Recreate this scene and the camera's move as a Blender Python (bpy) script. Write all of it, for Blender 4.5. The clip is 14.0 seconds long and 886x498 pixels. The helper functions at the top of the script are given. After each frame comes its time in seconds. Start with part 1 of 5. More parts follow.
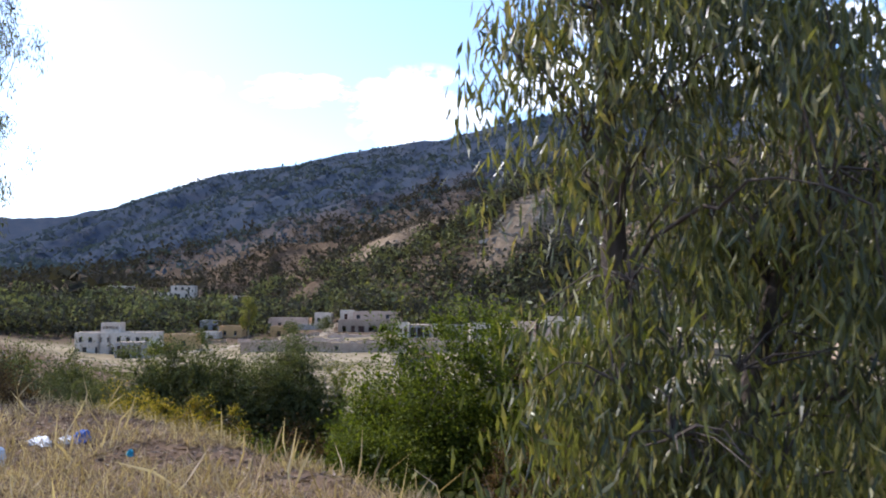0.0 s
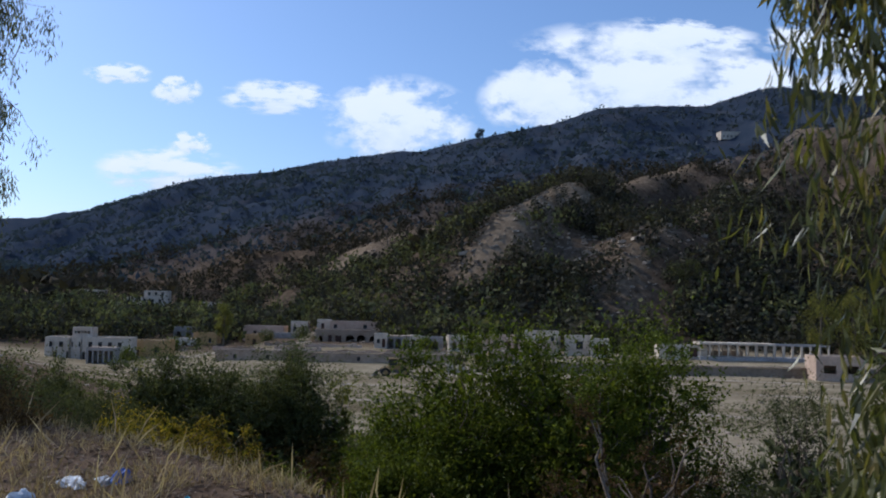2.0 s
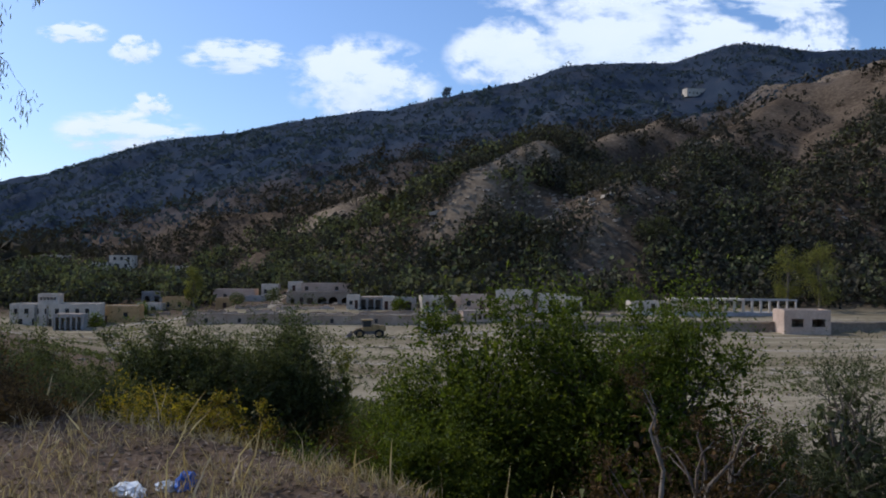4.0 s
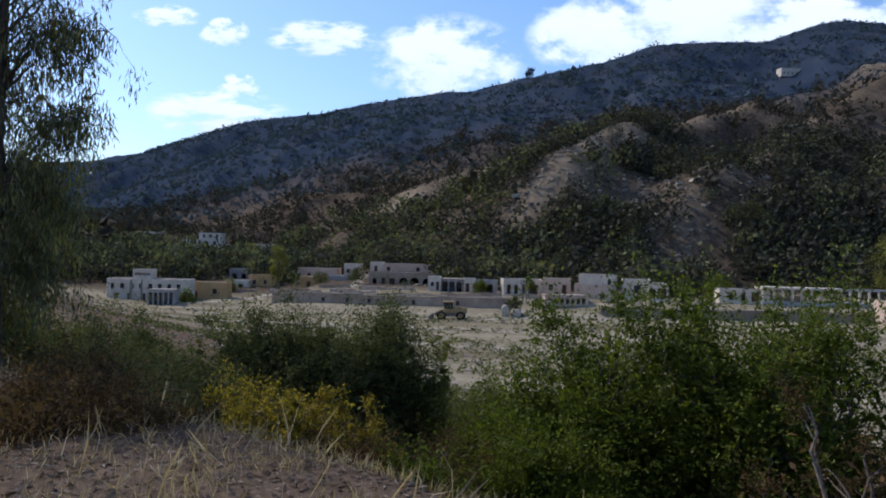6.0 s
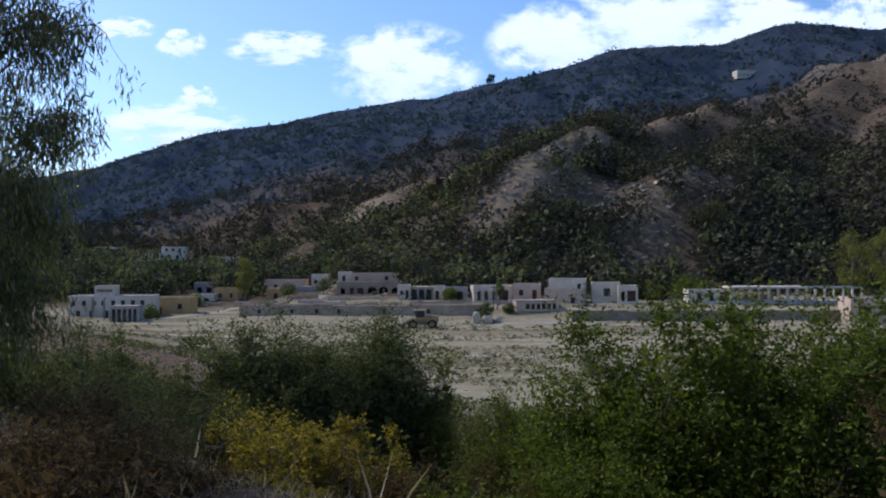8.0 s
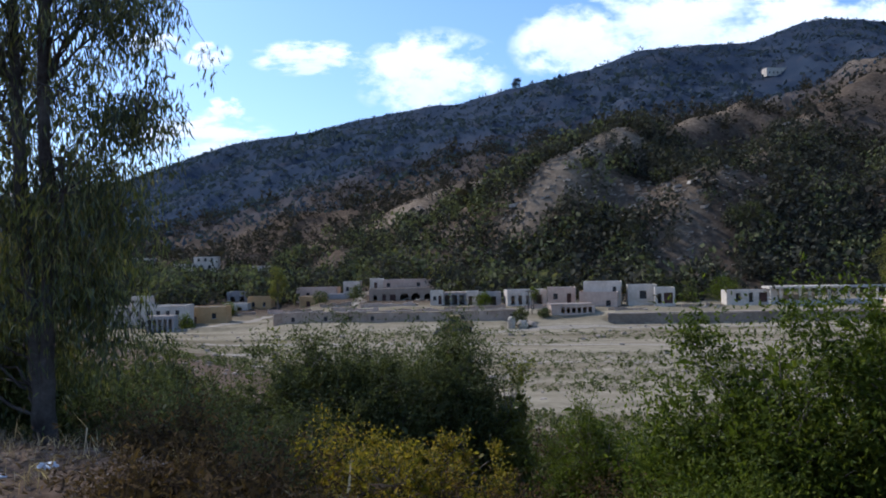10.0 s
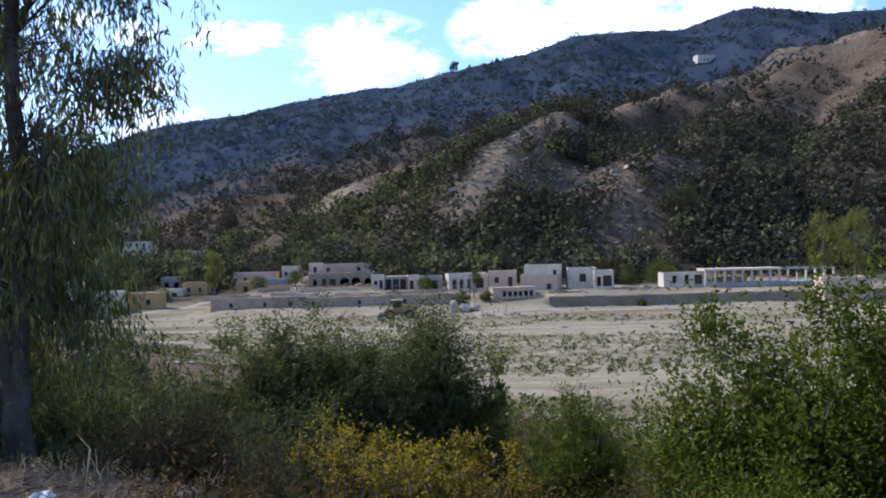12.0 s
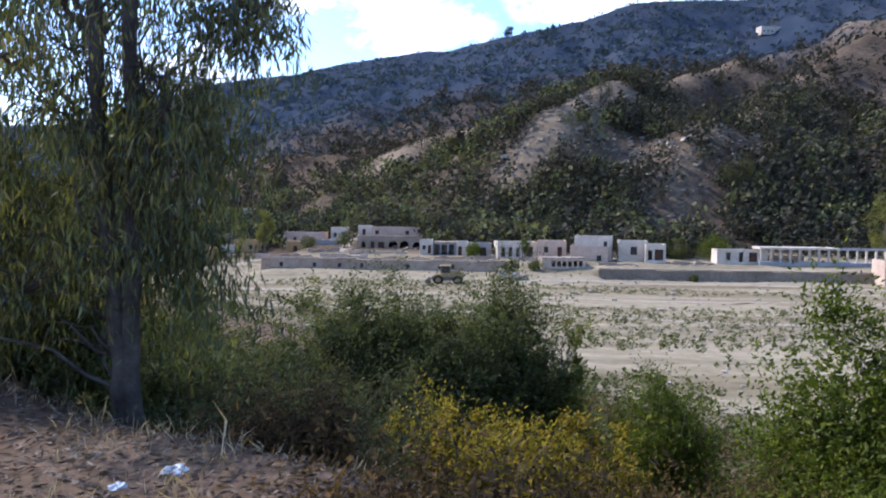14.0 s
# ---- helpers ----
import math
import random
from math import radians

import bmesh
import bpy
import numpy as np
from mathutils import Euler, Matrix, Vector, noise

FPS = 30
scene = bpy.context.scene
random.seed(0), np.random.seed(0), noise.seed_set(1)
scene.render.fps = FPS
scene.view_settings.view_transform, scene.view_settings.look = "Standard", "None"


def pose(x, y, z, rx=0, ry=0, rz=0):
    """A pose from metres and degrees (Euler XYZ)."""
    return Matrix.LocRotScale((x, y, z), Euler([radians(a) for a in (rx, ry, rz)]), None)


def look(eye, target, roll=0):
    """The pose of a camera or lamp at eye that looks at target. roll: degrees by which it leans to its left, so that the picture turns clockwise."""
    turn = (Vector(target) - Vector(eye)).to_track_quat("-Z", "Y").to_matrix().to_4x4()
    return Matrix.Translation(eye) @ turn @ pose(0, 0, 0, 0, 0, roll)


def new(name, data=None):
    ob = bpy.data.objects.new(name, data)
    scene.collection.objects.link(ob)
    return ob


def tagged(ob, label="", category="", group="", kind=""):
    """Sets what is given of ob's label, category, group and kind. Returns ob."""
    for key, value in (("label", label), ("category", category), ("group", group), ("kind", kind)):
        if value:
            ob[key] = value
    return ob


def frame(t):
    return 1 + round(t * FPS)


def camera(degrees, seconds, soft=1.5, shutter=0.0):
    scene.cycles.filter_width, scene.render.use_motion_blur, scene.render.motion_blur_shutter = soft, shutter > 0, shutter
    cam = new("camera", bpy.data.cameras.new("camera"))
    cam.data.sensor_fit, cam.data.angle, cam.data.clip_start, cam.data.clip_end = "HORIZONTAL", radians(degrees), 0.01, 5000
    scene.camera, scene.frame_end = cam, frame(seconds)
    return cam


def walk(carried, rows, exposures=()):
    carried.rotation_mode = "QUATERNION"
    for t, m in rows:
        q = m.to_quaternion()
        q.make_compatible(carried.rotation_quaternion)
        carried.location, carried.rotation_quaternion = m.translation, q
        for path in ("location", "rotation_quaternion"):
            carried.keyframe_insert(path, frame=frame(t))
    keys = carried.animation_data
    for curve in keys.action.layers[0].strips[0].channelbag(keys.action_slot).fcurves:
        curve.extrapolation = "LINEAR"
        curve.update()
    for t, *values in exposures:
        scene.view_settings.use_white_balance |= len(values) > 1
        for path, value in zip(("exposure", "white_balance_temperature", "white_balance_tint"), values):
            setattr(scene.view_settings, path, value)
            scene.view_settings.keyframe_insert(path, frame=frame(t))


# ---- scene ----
cam = camera(56.9, 14.0, soft=1.9, shutter=0.2)
# seconds, eye x y z, yaw to the left, pitch up, lean to the left
PATH = [
    (0.0, 1.77, -1.82, 1.51, 0.05, 3.03, 0.00),
    (0.5, 1.44, -1.54, 1.52, 1.40, 4.14, -0.25),
    (1.0, 1.15, -1.21, 1.53, 0.66, 5.38, -0.08),
    (1.5, 0.88, -0.89, 1.57, 0.99, 6.93, 0.54),
    (2.0, 0.56, -0.59, 1.59, -1.66, 3.82, 1.27),
    (2.5, 0.26, -0.31, 1.58, -0.47, 2.77, 1.05),
    (3.0, -0.00, 0.00, 1.60, 0.00, 1.84, 1.49),
    (3.2, -0.14, 0.10, 1.60, -1.64, 1.28, 1.66),
    (5.3, -0.92, 1.28, 1.78, -4.72, 0.97, 0.00),
    (5.5, -1.00, 1.39, 1.79, -0.96, 1.34, 0.10),
    (6.0, -1.22, 1.66, 1.80, 1.53, -0.32, 1.37),
    (6.5, -1.47, 1.97, 1.83, 0.94, 0.45, -0.29),
    (7.0, -1.73, 2.31, 1.86, 1.86, 3.72, -0.73),
    (7.5, -2.03, 2.61, 1.87, -1.72, 2.34, 1.15),
    (8.0, -2.26, 2.95, 1.87, -0.95, 0.22, -0.10),
    (8.2, -2.36, 3.09, 1.87, 2.42, 0.59, -2.03),
    (10.3, -3.61, 4.45, 1.75, 0.12, 0.67, -0.63),
    (10.5, -3.73, 4.57, 1.75, -0.95, 2.83, -0.16),
    (11.0, -3.96, 4.87, 1.75, -0.95, -0.18, -1.53),
    (11.5, -4.18, 5.13, 1.77, 0.98, -0.05, 0.61),
    (12.0, -4.46, 5.34, 1.78, -3.43, -0.58, -1.32),
    (12.5, -4.65, 5.53, 1.79, -1.57, 0.96, -1.14),
    (13.0, -4.82, 5.69, 1.78, -0.61, -0.78, 2.05),
    (13.5, -5.07, 5.87, 1.78, -2.36, -0.11, 0.95),
    (14.0, -5.30, 6.06, 1.76, -0.23, -2.93, 0.87),
]


def aim(x, y, z, yaw, pitch, roll):
    a, b = radians(yaw), radians(pitch)
    way = Vector((-math.sin(a) * math.cos(b), math.cos(a) * math.cos(b), math.sin(b)))
    return look((x, y, z), Vector((x, y, z)) + way, roll)


# the phone brightens its picture as the bright sky leaves it
EXPOSURES = [(0.0, 1.1, 5750, 16), (0.5, 0.45, 5250, 16), (1.0, 0.1, 5300, 12), (1.5, -0.12, 5450, 12), (3.0, -0.22, 5450, 12), (6.5, 0.1, 5350, 13), (8.2, 0.06, 5270, 12), (10.5, 0.34, 5150, 13), (12.0, 0.7, 5250, 14), (14.0, 1.05, 5250, 17)]
walk(cam, [(t, aim(*row)) for t, *row in PATH], EXPOSURES)

# ---- light ----
SUN_AZ, SUN_EL = 60.0, 43.0   # degrees to the left of straight ahead, and up
world = bpy.data.worlds.new("sky")
scene.world = world
world.use_nodes = True
wn = world.node_tree.nodes
sky = wn.new("ShaderNodeTexSky")
sky.sky_type, sky.sun_disc = "NISHITA", False
sky.sun_elevation, sky.sun_rotation = radians(SUN_EL), radians(-SUN_AZ)
sky.air_density, sky.dust_density, sky.ozone_density = 1.0, 1.2, 3.5
wn["Background"].inputs["Strength"].default_value = 0.15
world.node_tree.links.new(sky.outputs[0], wn["Background"].inputs["Color"])
sun = new("sun", bpy.data.lights.new("sun", "SUN"))
sun.data.energy, sun.data.angle, sun.data.color = 3.0, radians(0.55), (1.0, 0.91, 0.76)
sun_way = Vector((-math.sin(radians(SUN_AZ)) * math.cos(radians(SUN_EL)), math.cos(radians(SUN_AZ)) * math.cos(radians(SUN_EL)), math.sin(radians(SUN_EL))))
sun.matrix_world = look(sun_way * 200, (0, 0, 0))


# ---- materials ----
def material(name, rough=0.8, metal=0.0, spec=0.3):
    m = bpy.data.materials.new(name)
    m.use_nodes = True
    b = m.node_tree.nodes["Principled BSDF"]
    b.inputs["Roughness"].default_value, b.inputs["Metallic"].default_value = rough, metal
    b.inputs["Specular IOR Level"].default_value = spec
    return m, m.node_tree.nodes, m.node_tree.links, b


def ramp(nodes, stops, interp="LINEAR"):
    r = nodes.new("ShaderNodeValToRGB")
    r.color_ramp.interpolation = interp
    while len(r.color_ramp.elements) < len(stops):
        r.color_ramp.elements.new(0.5)
    for e, (p, c) in zip(r.color_ramp.elements, stops):
        e.position, e.color = p, (*c, 1)
    return r


def noise_at(nodes, links, scale, detail=5.0, rough=0.6, coord="Object"):
    n = nodes.new("ShaderNodeTexNoise")
    n.inputs["Scale"].default_value, n.inputs["Detail"].default_value, n.inputs["Roughness"].default_value = scale, detail, rough
    if coord == "Position":
        links.new(nodes.new("ShaderNodeNewGeometry").outputs["Position"], n.inputs["Vector"])
    else:
        links.new(nodes.new("ShaderNodeTexCoord").outputs[coord], n.inputs["Vector"])
    return n


def mix(nodes, links, fac, a, b, mode="MIX"):
    n = nodes.new("ShaderNodeMix")
    n.data_type, n.blend_type = "RGBA", mode
    for socket, value in ((n.inputs[0], fac), (n.inputs[6], a), (n.inputs[7], b)):
        if isinstance(value, (int, float)):
            socket.default_value = value
        elif isinstance(value, tuple):
            socket.default_value = (*value, 1)
        else:
            links.new(value, socket)
    return n.outputs[2]


def mathn(nodes, links, op, a, b=0.0, clamp=False):
    n = nodes.new("ShaderNodeMath")
    n.operation, n.use_clamp = op, clamp
    for socket, value in zip(n.inputs, (a, b)):
        if isinstance(value, (int, float)):
            socket.default_value = value
        else:
            links.new(value, socket)
    return n.outputs[0]


def grainy(name, dark, light, fine=8.0, broad=0.6, rough=0.85, bump=0.3, coord="Object", metal=0.0, low=0.55, high=1.25, spec=0.08):
    """A worn surface: broad stains, fine grain and relief."""
    m, n, l, b = material(name, rough, metal, spec)
    big = ramp(n, [(0.3, dark), (0.7, light)])
    l.new(noise_at(n, l, broad, 4, 0.65, coord).outputs[0], big.inputs[0])
    small = noise_at(n, l, fine, 6, 0.7, coord)
    grain = ramp(n, [(0.25, (low, low, low)), (0.75, (high, high, high))])
    l.new(small.outputs[0], grain.inputs[0])
    l.new(mix(n, l, 0.8, big.outputs[0], grain.outputs[0], "MULTIPLY"), b.inputs["Base Color"])
    if bump:
        bp = n.new("ShaderNodeBump")
        bp.inputs["Strength"].default_value, bp.inputs["Distance"].default_value = bump, 0.05
        l.new(small.outputs[0], bp.inputs["Height"])
        l.new(bp.outputs[0], b.inputs["Normal"])
    return m


def leafy(name, stops, rough=0.5, through_light=0.35, broad=0.5, spec=0.4):
    """Leaves: each its own tint, patches of other tints, light shining through."""
    m, n, l, b = material(name, rough, 0.0, spec)
    tint = ramp(n, stops)
    geo = n.new("ShaderNodeNewGeometry")
    patch = noise_at(n, l, broad, 3, 0.6)
    v = mathn(n, l, "ADD", mathn(n, l, "MULTIPLY", geo.outputs["Random Per Island"], 0.6), mathn(n, l, "MULTIPLY", patch.outputs[0], 0.4))
    l.new(v, tint.inputs[0])
    l.new(tint.outputs[0], b.inputs["Base Color"])
    tr = n.new("ShaderNodeBsdfTranslucent")
    warm = mix(n, l, 1.0, tint.outputs[0], (1.5, 1.6, 0.7), "MULTIPLY")
    l.new(warm, tr.inputs["Color"])
    ms = n.new("ShaderNodeMixShader")
    ms.inputs[0].default_value = through_light
    l.new(b.outputs[0], ms.inputs[1])
    l.new(tr.outputs[0], ms.inputs[2])
    l.new(ms.outputs[0], n["Material Output"].inputs["Surface"])
    return m


LEAF_EUC = leafy("eucalyptus_leaf", [(0.2, (0.036, 0.04, 0.017)), (0.46, (0.08, 0.082, 0.026)), (0.68, (0.17, 0.155, 0.038)), (0.9, (0.3, 0.21, 0.09))], 0.36, 0.36, 0.9, 0.45)
LEAF_GREEN = leafy("fresh_leaf", [(0.2, (0.038, 0.047, 0.006)), (0.55, (0.088, 0.102, 0.012)), (0.9, (0.2, 0.205, 0.028))], 0.55, 0.36, 0.6, 0.1)
LEAF_OLIVE = leafy("olive_leaf", [(0.2, (0.045, 0.047, 0.019)), (0.55, (0.095, 0.097, 0.036)), (0.9, (0.185, 0.178, 0.072))], 0.65, 0.28, 0.6, 0.06)
LEAF_GREY = leafy("grey_leaf", [(0.2, (0.045, 0.046, 0.021)), (0.55, (0.082, 0.083, 0.037)), (0.9, (0.15, 0.146, 0.07))], 0.7, 0.22, 0.7, 0.06)
LEAF_YELLOW = leafy("yellow_leaf", [(0.22, (0.05, 0.046, 0.011)), (0.4, (0.14, 0.115, 0.015)), (0.66, (0.34, 0.24, 0.022)), (0.92, (0.25, 0.115, 0.024))], 0.6, 0.36, 0.5, 0.12)
LEAF_SAPLING = leafy("pale_leaf", [(0.2, (0.08, 0.08, 0.022)), (0.55, (0.17, 0.158, 0.036)), (0.85, (0.27, 0.225, 0.055))], 0.6, 0.32, 0.6, 0.1)
LEAF_DRY = leafy("withered_leaf", [(0.2, (0.038, 0.024, 0.014)), (0.5, (0.09, 0.054, 0.026)), (0.8, (0.18, 0.102, 0.038)), (0.95, (0.3, 0.168, 0.05))], 0.8, 0.2, 0.8, 0.06)
LITTER = leafy("fallen_leaf", [(0.2, (0.06, 0.035, 0.022)), (0.55, (0.15, 0.095, 0.06)), (0.8, (0.26, 0.19, 0.13)), (0.95, (0.45, 0.38, 0.30))], 0.7, 0.1, 0.8)
LEAF_HILL = leafy("scrub_leaf", [(0.25, (0.036, 0.031, 0.023)), (0.55, (0.06, 0.05, 0.036)), (0.9, (0.1, 0.08, 0.055))], 0.9, 0.1, 0.03, 0.0)
LEAF_WOOD = leafy("wood_leaf", [(0.25, (0.04, 0.037, 0.028)), (0.55, (0.066, 0.06, 0.042)), (0.9, (0.112, 0.097, 0.062))], 0.9, 0.13, 0.05, 0.0)
LEAF_OAK = leafy("oak_leaf", [(0.25, (0.08, 0.082, 0.042)), (0.55, (0.135, 0.132, 0.064)), (0.9, (0.21, 0.19, 0.092))], 0.9, 0.2, 0.05, 0.0)
# far ridge leaves: the blue of distance haze is put into their colour
LEAF_HAZE = leafy("hazed_leaf", [(0.25, (0.05, 0.063, 0.084)), (0.55, (0.066, 0.08, 0.1)), (0.85, (0.09, 0.1, 0.116))], 0.9, 0.16, 0.01, 0.0)
STRAW = leafy("dry_grass", [(0.2, (0.19, 0.128, 0.08)), (0.55, (0.36, 0.255, 0.165)), (0.85, (0.52, 0.4, 0.28))], 0.8, 0.3, 0.8, 0.12)
BARK_EUC = grainy("eucalyptus_bark", (0.04, 0.028, 0.022), (0.15, 0.12, 0.095), 22, 3.0, 0.85, 0.5)
BARK = grainy("grey_bark", (0.09, 0.07, 0.05), (0.2, 0.165, 0.13), 25, 3.0, 0.9, 0.5)
TWIG = grainy("twig", (0.13, 0.09, 0.06), (0.30, 0.24, 0.18), 25, 3.0, 0.9, 0.2)
PLASTER_WHITE = grainy("white_plaster", (0.46, 0.365, 0.27), (0.76, 0.645, 0.5), 1.6, 0.22, 0.9, 0.15, low=0.72, high=1.15)
PLASTER_PINK = grainy("pink_plaster", (0.44, 0.305, 0.215), (0.66, 0.49, 0.365), 1.6, 0.22, 0.9, 0.15, low=0.72, high=1.15)
PLASTER_OCHRE = grainy("ochre_plaster", (0.40, 0.24, 0.1), (0.58, 0.37, 0.17), 1.6, 0.3, 0.9, 0.15, low=0.75, high=1.15)
PLASTER_GREY = grainy("grey_plaster", (0.26, 0.23, 0.2), (0.44, 0.39, 0.34), 1.6, 0.3, 0.9, 0.15, low=0.75, high=1.15)
ADOBE = grainy("earth_render", (0.27, 0.185, 0.12), (0.48, 0.355, 0.25), 1.8, 0.3, 0.95, 0.25, low=0.7, high=1.15)
ROOF = grainy("roof_screed", (0.27, 0.2, 0.15), (0.44, 0.35, 0.27), 1.2, 0.3, 0.95, 0.2, low=0.75, high=1.15)
CONCRETE = grainy("concrete", (0.30, 0.28, 0.26), (0.46, 0.43, 0.40), 2.0, 0.3, 0.9, 0.2)
MASONRY = grainy("rubble_masonry", (0.18, 0.137, 0.094), (0.32, 0.25, 0.18), 1.5, 0.12, 0.95, 0.5)
DOOR_BROWN = grainy("brown_door", (0.06, 0.035, 0.025), (0.11, 0.06, 0.045), 4, 0.8, 0.6, 0.1)
DOOR_BLUE = grainy("blue_door", (0.07, 0.10, 0.14), (0.12, 0.16, 0.20), 4, 0.8, 0.6, 0.1)
SHUTTER = grainy("dark_shutter", (0.035, 0.03, 0.028), (0.07, 0.06, 0.055), 4, 0.8, 0.6, 0.1)
YELLOW_PAINT = grainy("dusty_yellow_paint", (0.27, 0.165, 0.06), (0.42, 0.27, 0.1), 6, 1.0, 0.6, 0.1, spec=0.4)
RUBBER = grainy("tyre_rubber", (0.02, 0.02, 0.02), (0.05, 0.047, 0.043), 10, 2.0, 0.9, 0.2)
STEEL = grainy("dull_steel", (0.12, 0.10, 0.09), (0.22, 0.19, 0.17), 10, 2.0, 0.55, 0.1, metal=0.6)
ROCK = grainy("pale_rock", (0.26, 0.2, 0.145), (0.5, 0.41, 0.31), 1.2, 0.2, 0.95, 0.5)
CHALK = grainy("pale_boulder", (0.36, 0.29, 0.205), (0.54, 0.45, 0.33), 2.5, 0.5, 0.95, 0.4)
PLASTIC_WHITE = grainy("white_plastic", (0.62, 0.62, 0.62), (0.8, 0.8, 0.8), 30, 6, 0.35, 0.3, spec=0.4)
PLASTIC_BLUE = grainy("blue_plastic", (0.03, 0.10, 0.42), (0.05, 0.16, 0.55), 30, 6, 0.35, 0.3, spec=0.4)
PLASTIC_CYAN = grainy("cyan_plastic", (0.03, 0.28, 0.38), (0.05, 0.38, 0.45), 30, 6, 0.35, 0.3, spec=0.4)
WOOD_POLE = grainy("weathered_pole", (0.10, 0.08, 0.065), (0.20, 0.165, 0.13), 8, 1.5, 0.9, 0.3)
DARK_INSIDE = grainy("bare_room", (0.14, 0.12, 0.11), (0.22, 0.2, 0.18), 2, 0.5, 0.95, 0.0)


def glass_mat():
    m, n, l, b = material("dusty_glass", 0.12, 0.0, 0.5)
    b.inputs["Base Color"].default_value = (0.03, 0.035, 0.04, 1)
    return m


GLASS = glass_mat()


# ---- the lie of the land ----
def hashed(ix, iy, seed):
    h = np.sin(ix * 127.1 + iy * 311.7 + seed * 74.7) * 43758.5453
    return h - np.floor(h)


def vnoise(x, y, seed=0):
    ix, iy = np.floor(x), np.floor(y)
    fx, fy = x - ix, y - iy
    fx, fy = fx * fx * (3 - 2 * fx), fy * fy * (3 - 2 * fy)
    a, b = hashed(ix, iy, seed), hashed(ix + 1, iy, seed)
    c, d = hashed(ix, iy + 1, seed), hashed(ix + 1, iy + 1, seed)
    return (a + (b - a) * fx) * (1 - fy) + (c + (d - c) * fx) * fy - 0.5


def fbm(x, y, octaves=4, seed=0):
    total, amp = 0.0, 1.0
    for k in range(octaves):
        total, amp = total + amp * vnoise(x * 2 ** k, y * 2 ** k, seed + k), amp * 0.5
    return total


# crests of the hills: places and the fall to their sides
CRESTS = [
    (0.40, [(-1250, 1750, 40), (-814, 1500, 71), (-677, 1450, 97), (-547, 1350, 135), (-404, 1250, 162), (-305, 1150, 170), (-183, 1065, 170), (-127, 980, 167), (-70, 920, 165), (-29, 870, 163), (7, 840, 160), (58, 800, 166), (117, 800, 180), (171, 820, 195), (195, 850, 213), (250, 880, 223), (312, 900, 230), (363, 920, 241), (398, 940, 262), (428, 950, 269), (512, 950, 261), (700, 1000, 285), (1100, 1100, 330)]),
    (0.52, [(58, 300, 49), (92, 380, 60), (160, 470, 88), (215, 540, 113), (246, 520, 120), (266, 500, 123), (330, 480, 140), (480, 460, 170)]),
    (0.55, [(58, 300, 49), (37, 275, 37), (22, 260, 28), (9, 248, 18), (-1, 240, 9)]),
    (0.55, [(219, 440, 99), (148, 360, 60), (99, 290, 35), (76, 262, 24), (59, 240, 12)]),
    (0.55, [(330, 480, 140), (240, 380, 85), (185, 290, 48), (150, 245, 16)]),
    (0.45, [(120, 640, 105), (60, 540, 70), (21, 470, 49), (-4, 420, 41), (-15, 380, 31), (-25, 340, 17)]),
    (0.40, [(-60, 760, 95), (-75, 640, 55), (-90, 540, 34), (-109, 470, 17), (-115, 400, 6)]),
    (0.36, [(-330, 950, 90), (-290, 760, 52), (-262, 640, 33), (-230, 540, 16), (-200, 450, 5)]),
    (0.30, [(-2600, 3200, 260), (-1507, 3000, 296), (-1320, 3000, 309), (-1175, 3000, 316), (-900, 3100, 300), (-300, 3300, 200)]),
]


def to_crest(x, y, pts):
    best = np.full(np.shape(x), 1e9)
    for (ax, ay, _), (bx, by, _) in zip(pts, pts[1:]):
        dx, dy = bx - ax, by - ay
        k = np.clip(((x - ax) * dx + (y - ay) * dy) / (dx * dx + dy * dy), 0, 1)
        best = np.minimum(best, np.hypot(x - ax - k * dx, y - ay - k * dy))
    return best


def ridge_height(x, y):
    best = np.full(np.shape(x), -60.0)
    for fall, pts in CRESTS:
        for (ax, ay, az), (bx, by, bz) in zip(pts, pts[1:]):
            dx, dy = bx - ax, by - ay
            k = np.clip(((x - ax) * dx + (y - ay) * dy) / (dx * dx + dy * dy), 0, 1)
            d = np.hypot(x - ax - k * dx, y - ay - k * dy)
            h = az + k * (bz - az) - fall * (np.sqrt(d * d + 16.0) - 4.0)
            best = np.maximum(best, h)
    return best


VERGE = [(-40, 0.0), (2.7, 0.0), (3.5, -0.45), (5.0, -1.5), (6.5, -2.2), (10, -3.4), (16, -4.6), (26, -6.6), (40, -9.8), (54, -12.3), (62, -12.9), (900, -12.9)]


def along(x, y):
    """How far a place lies from the path's line, towards the valley."""
    return 0.77 * x + 0.64 * y


def wall_line(x):
    """Where the village's retaining wall stands."""
    return 177.0 - 0.03 * (x - 20)


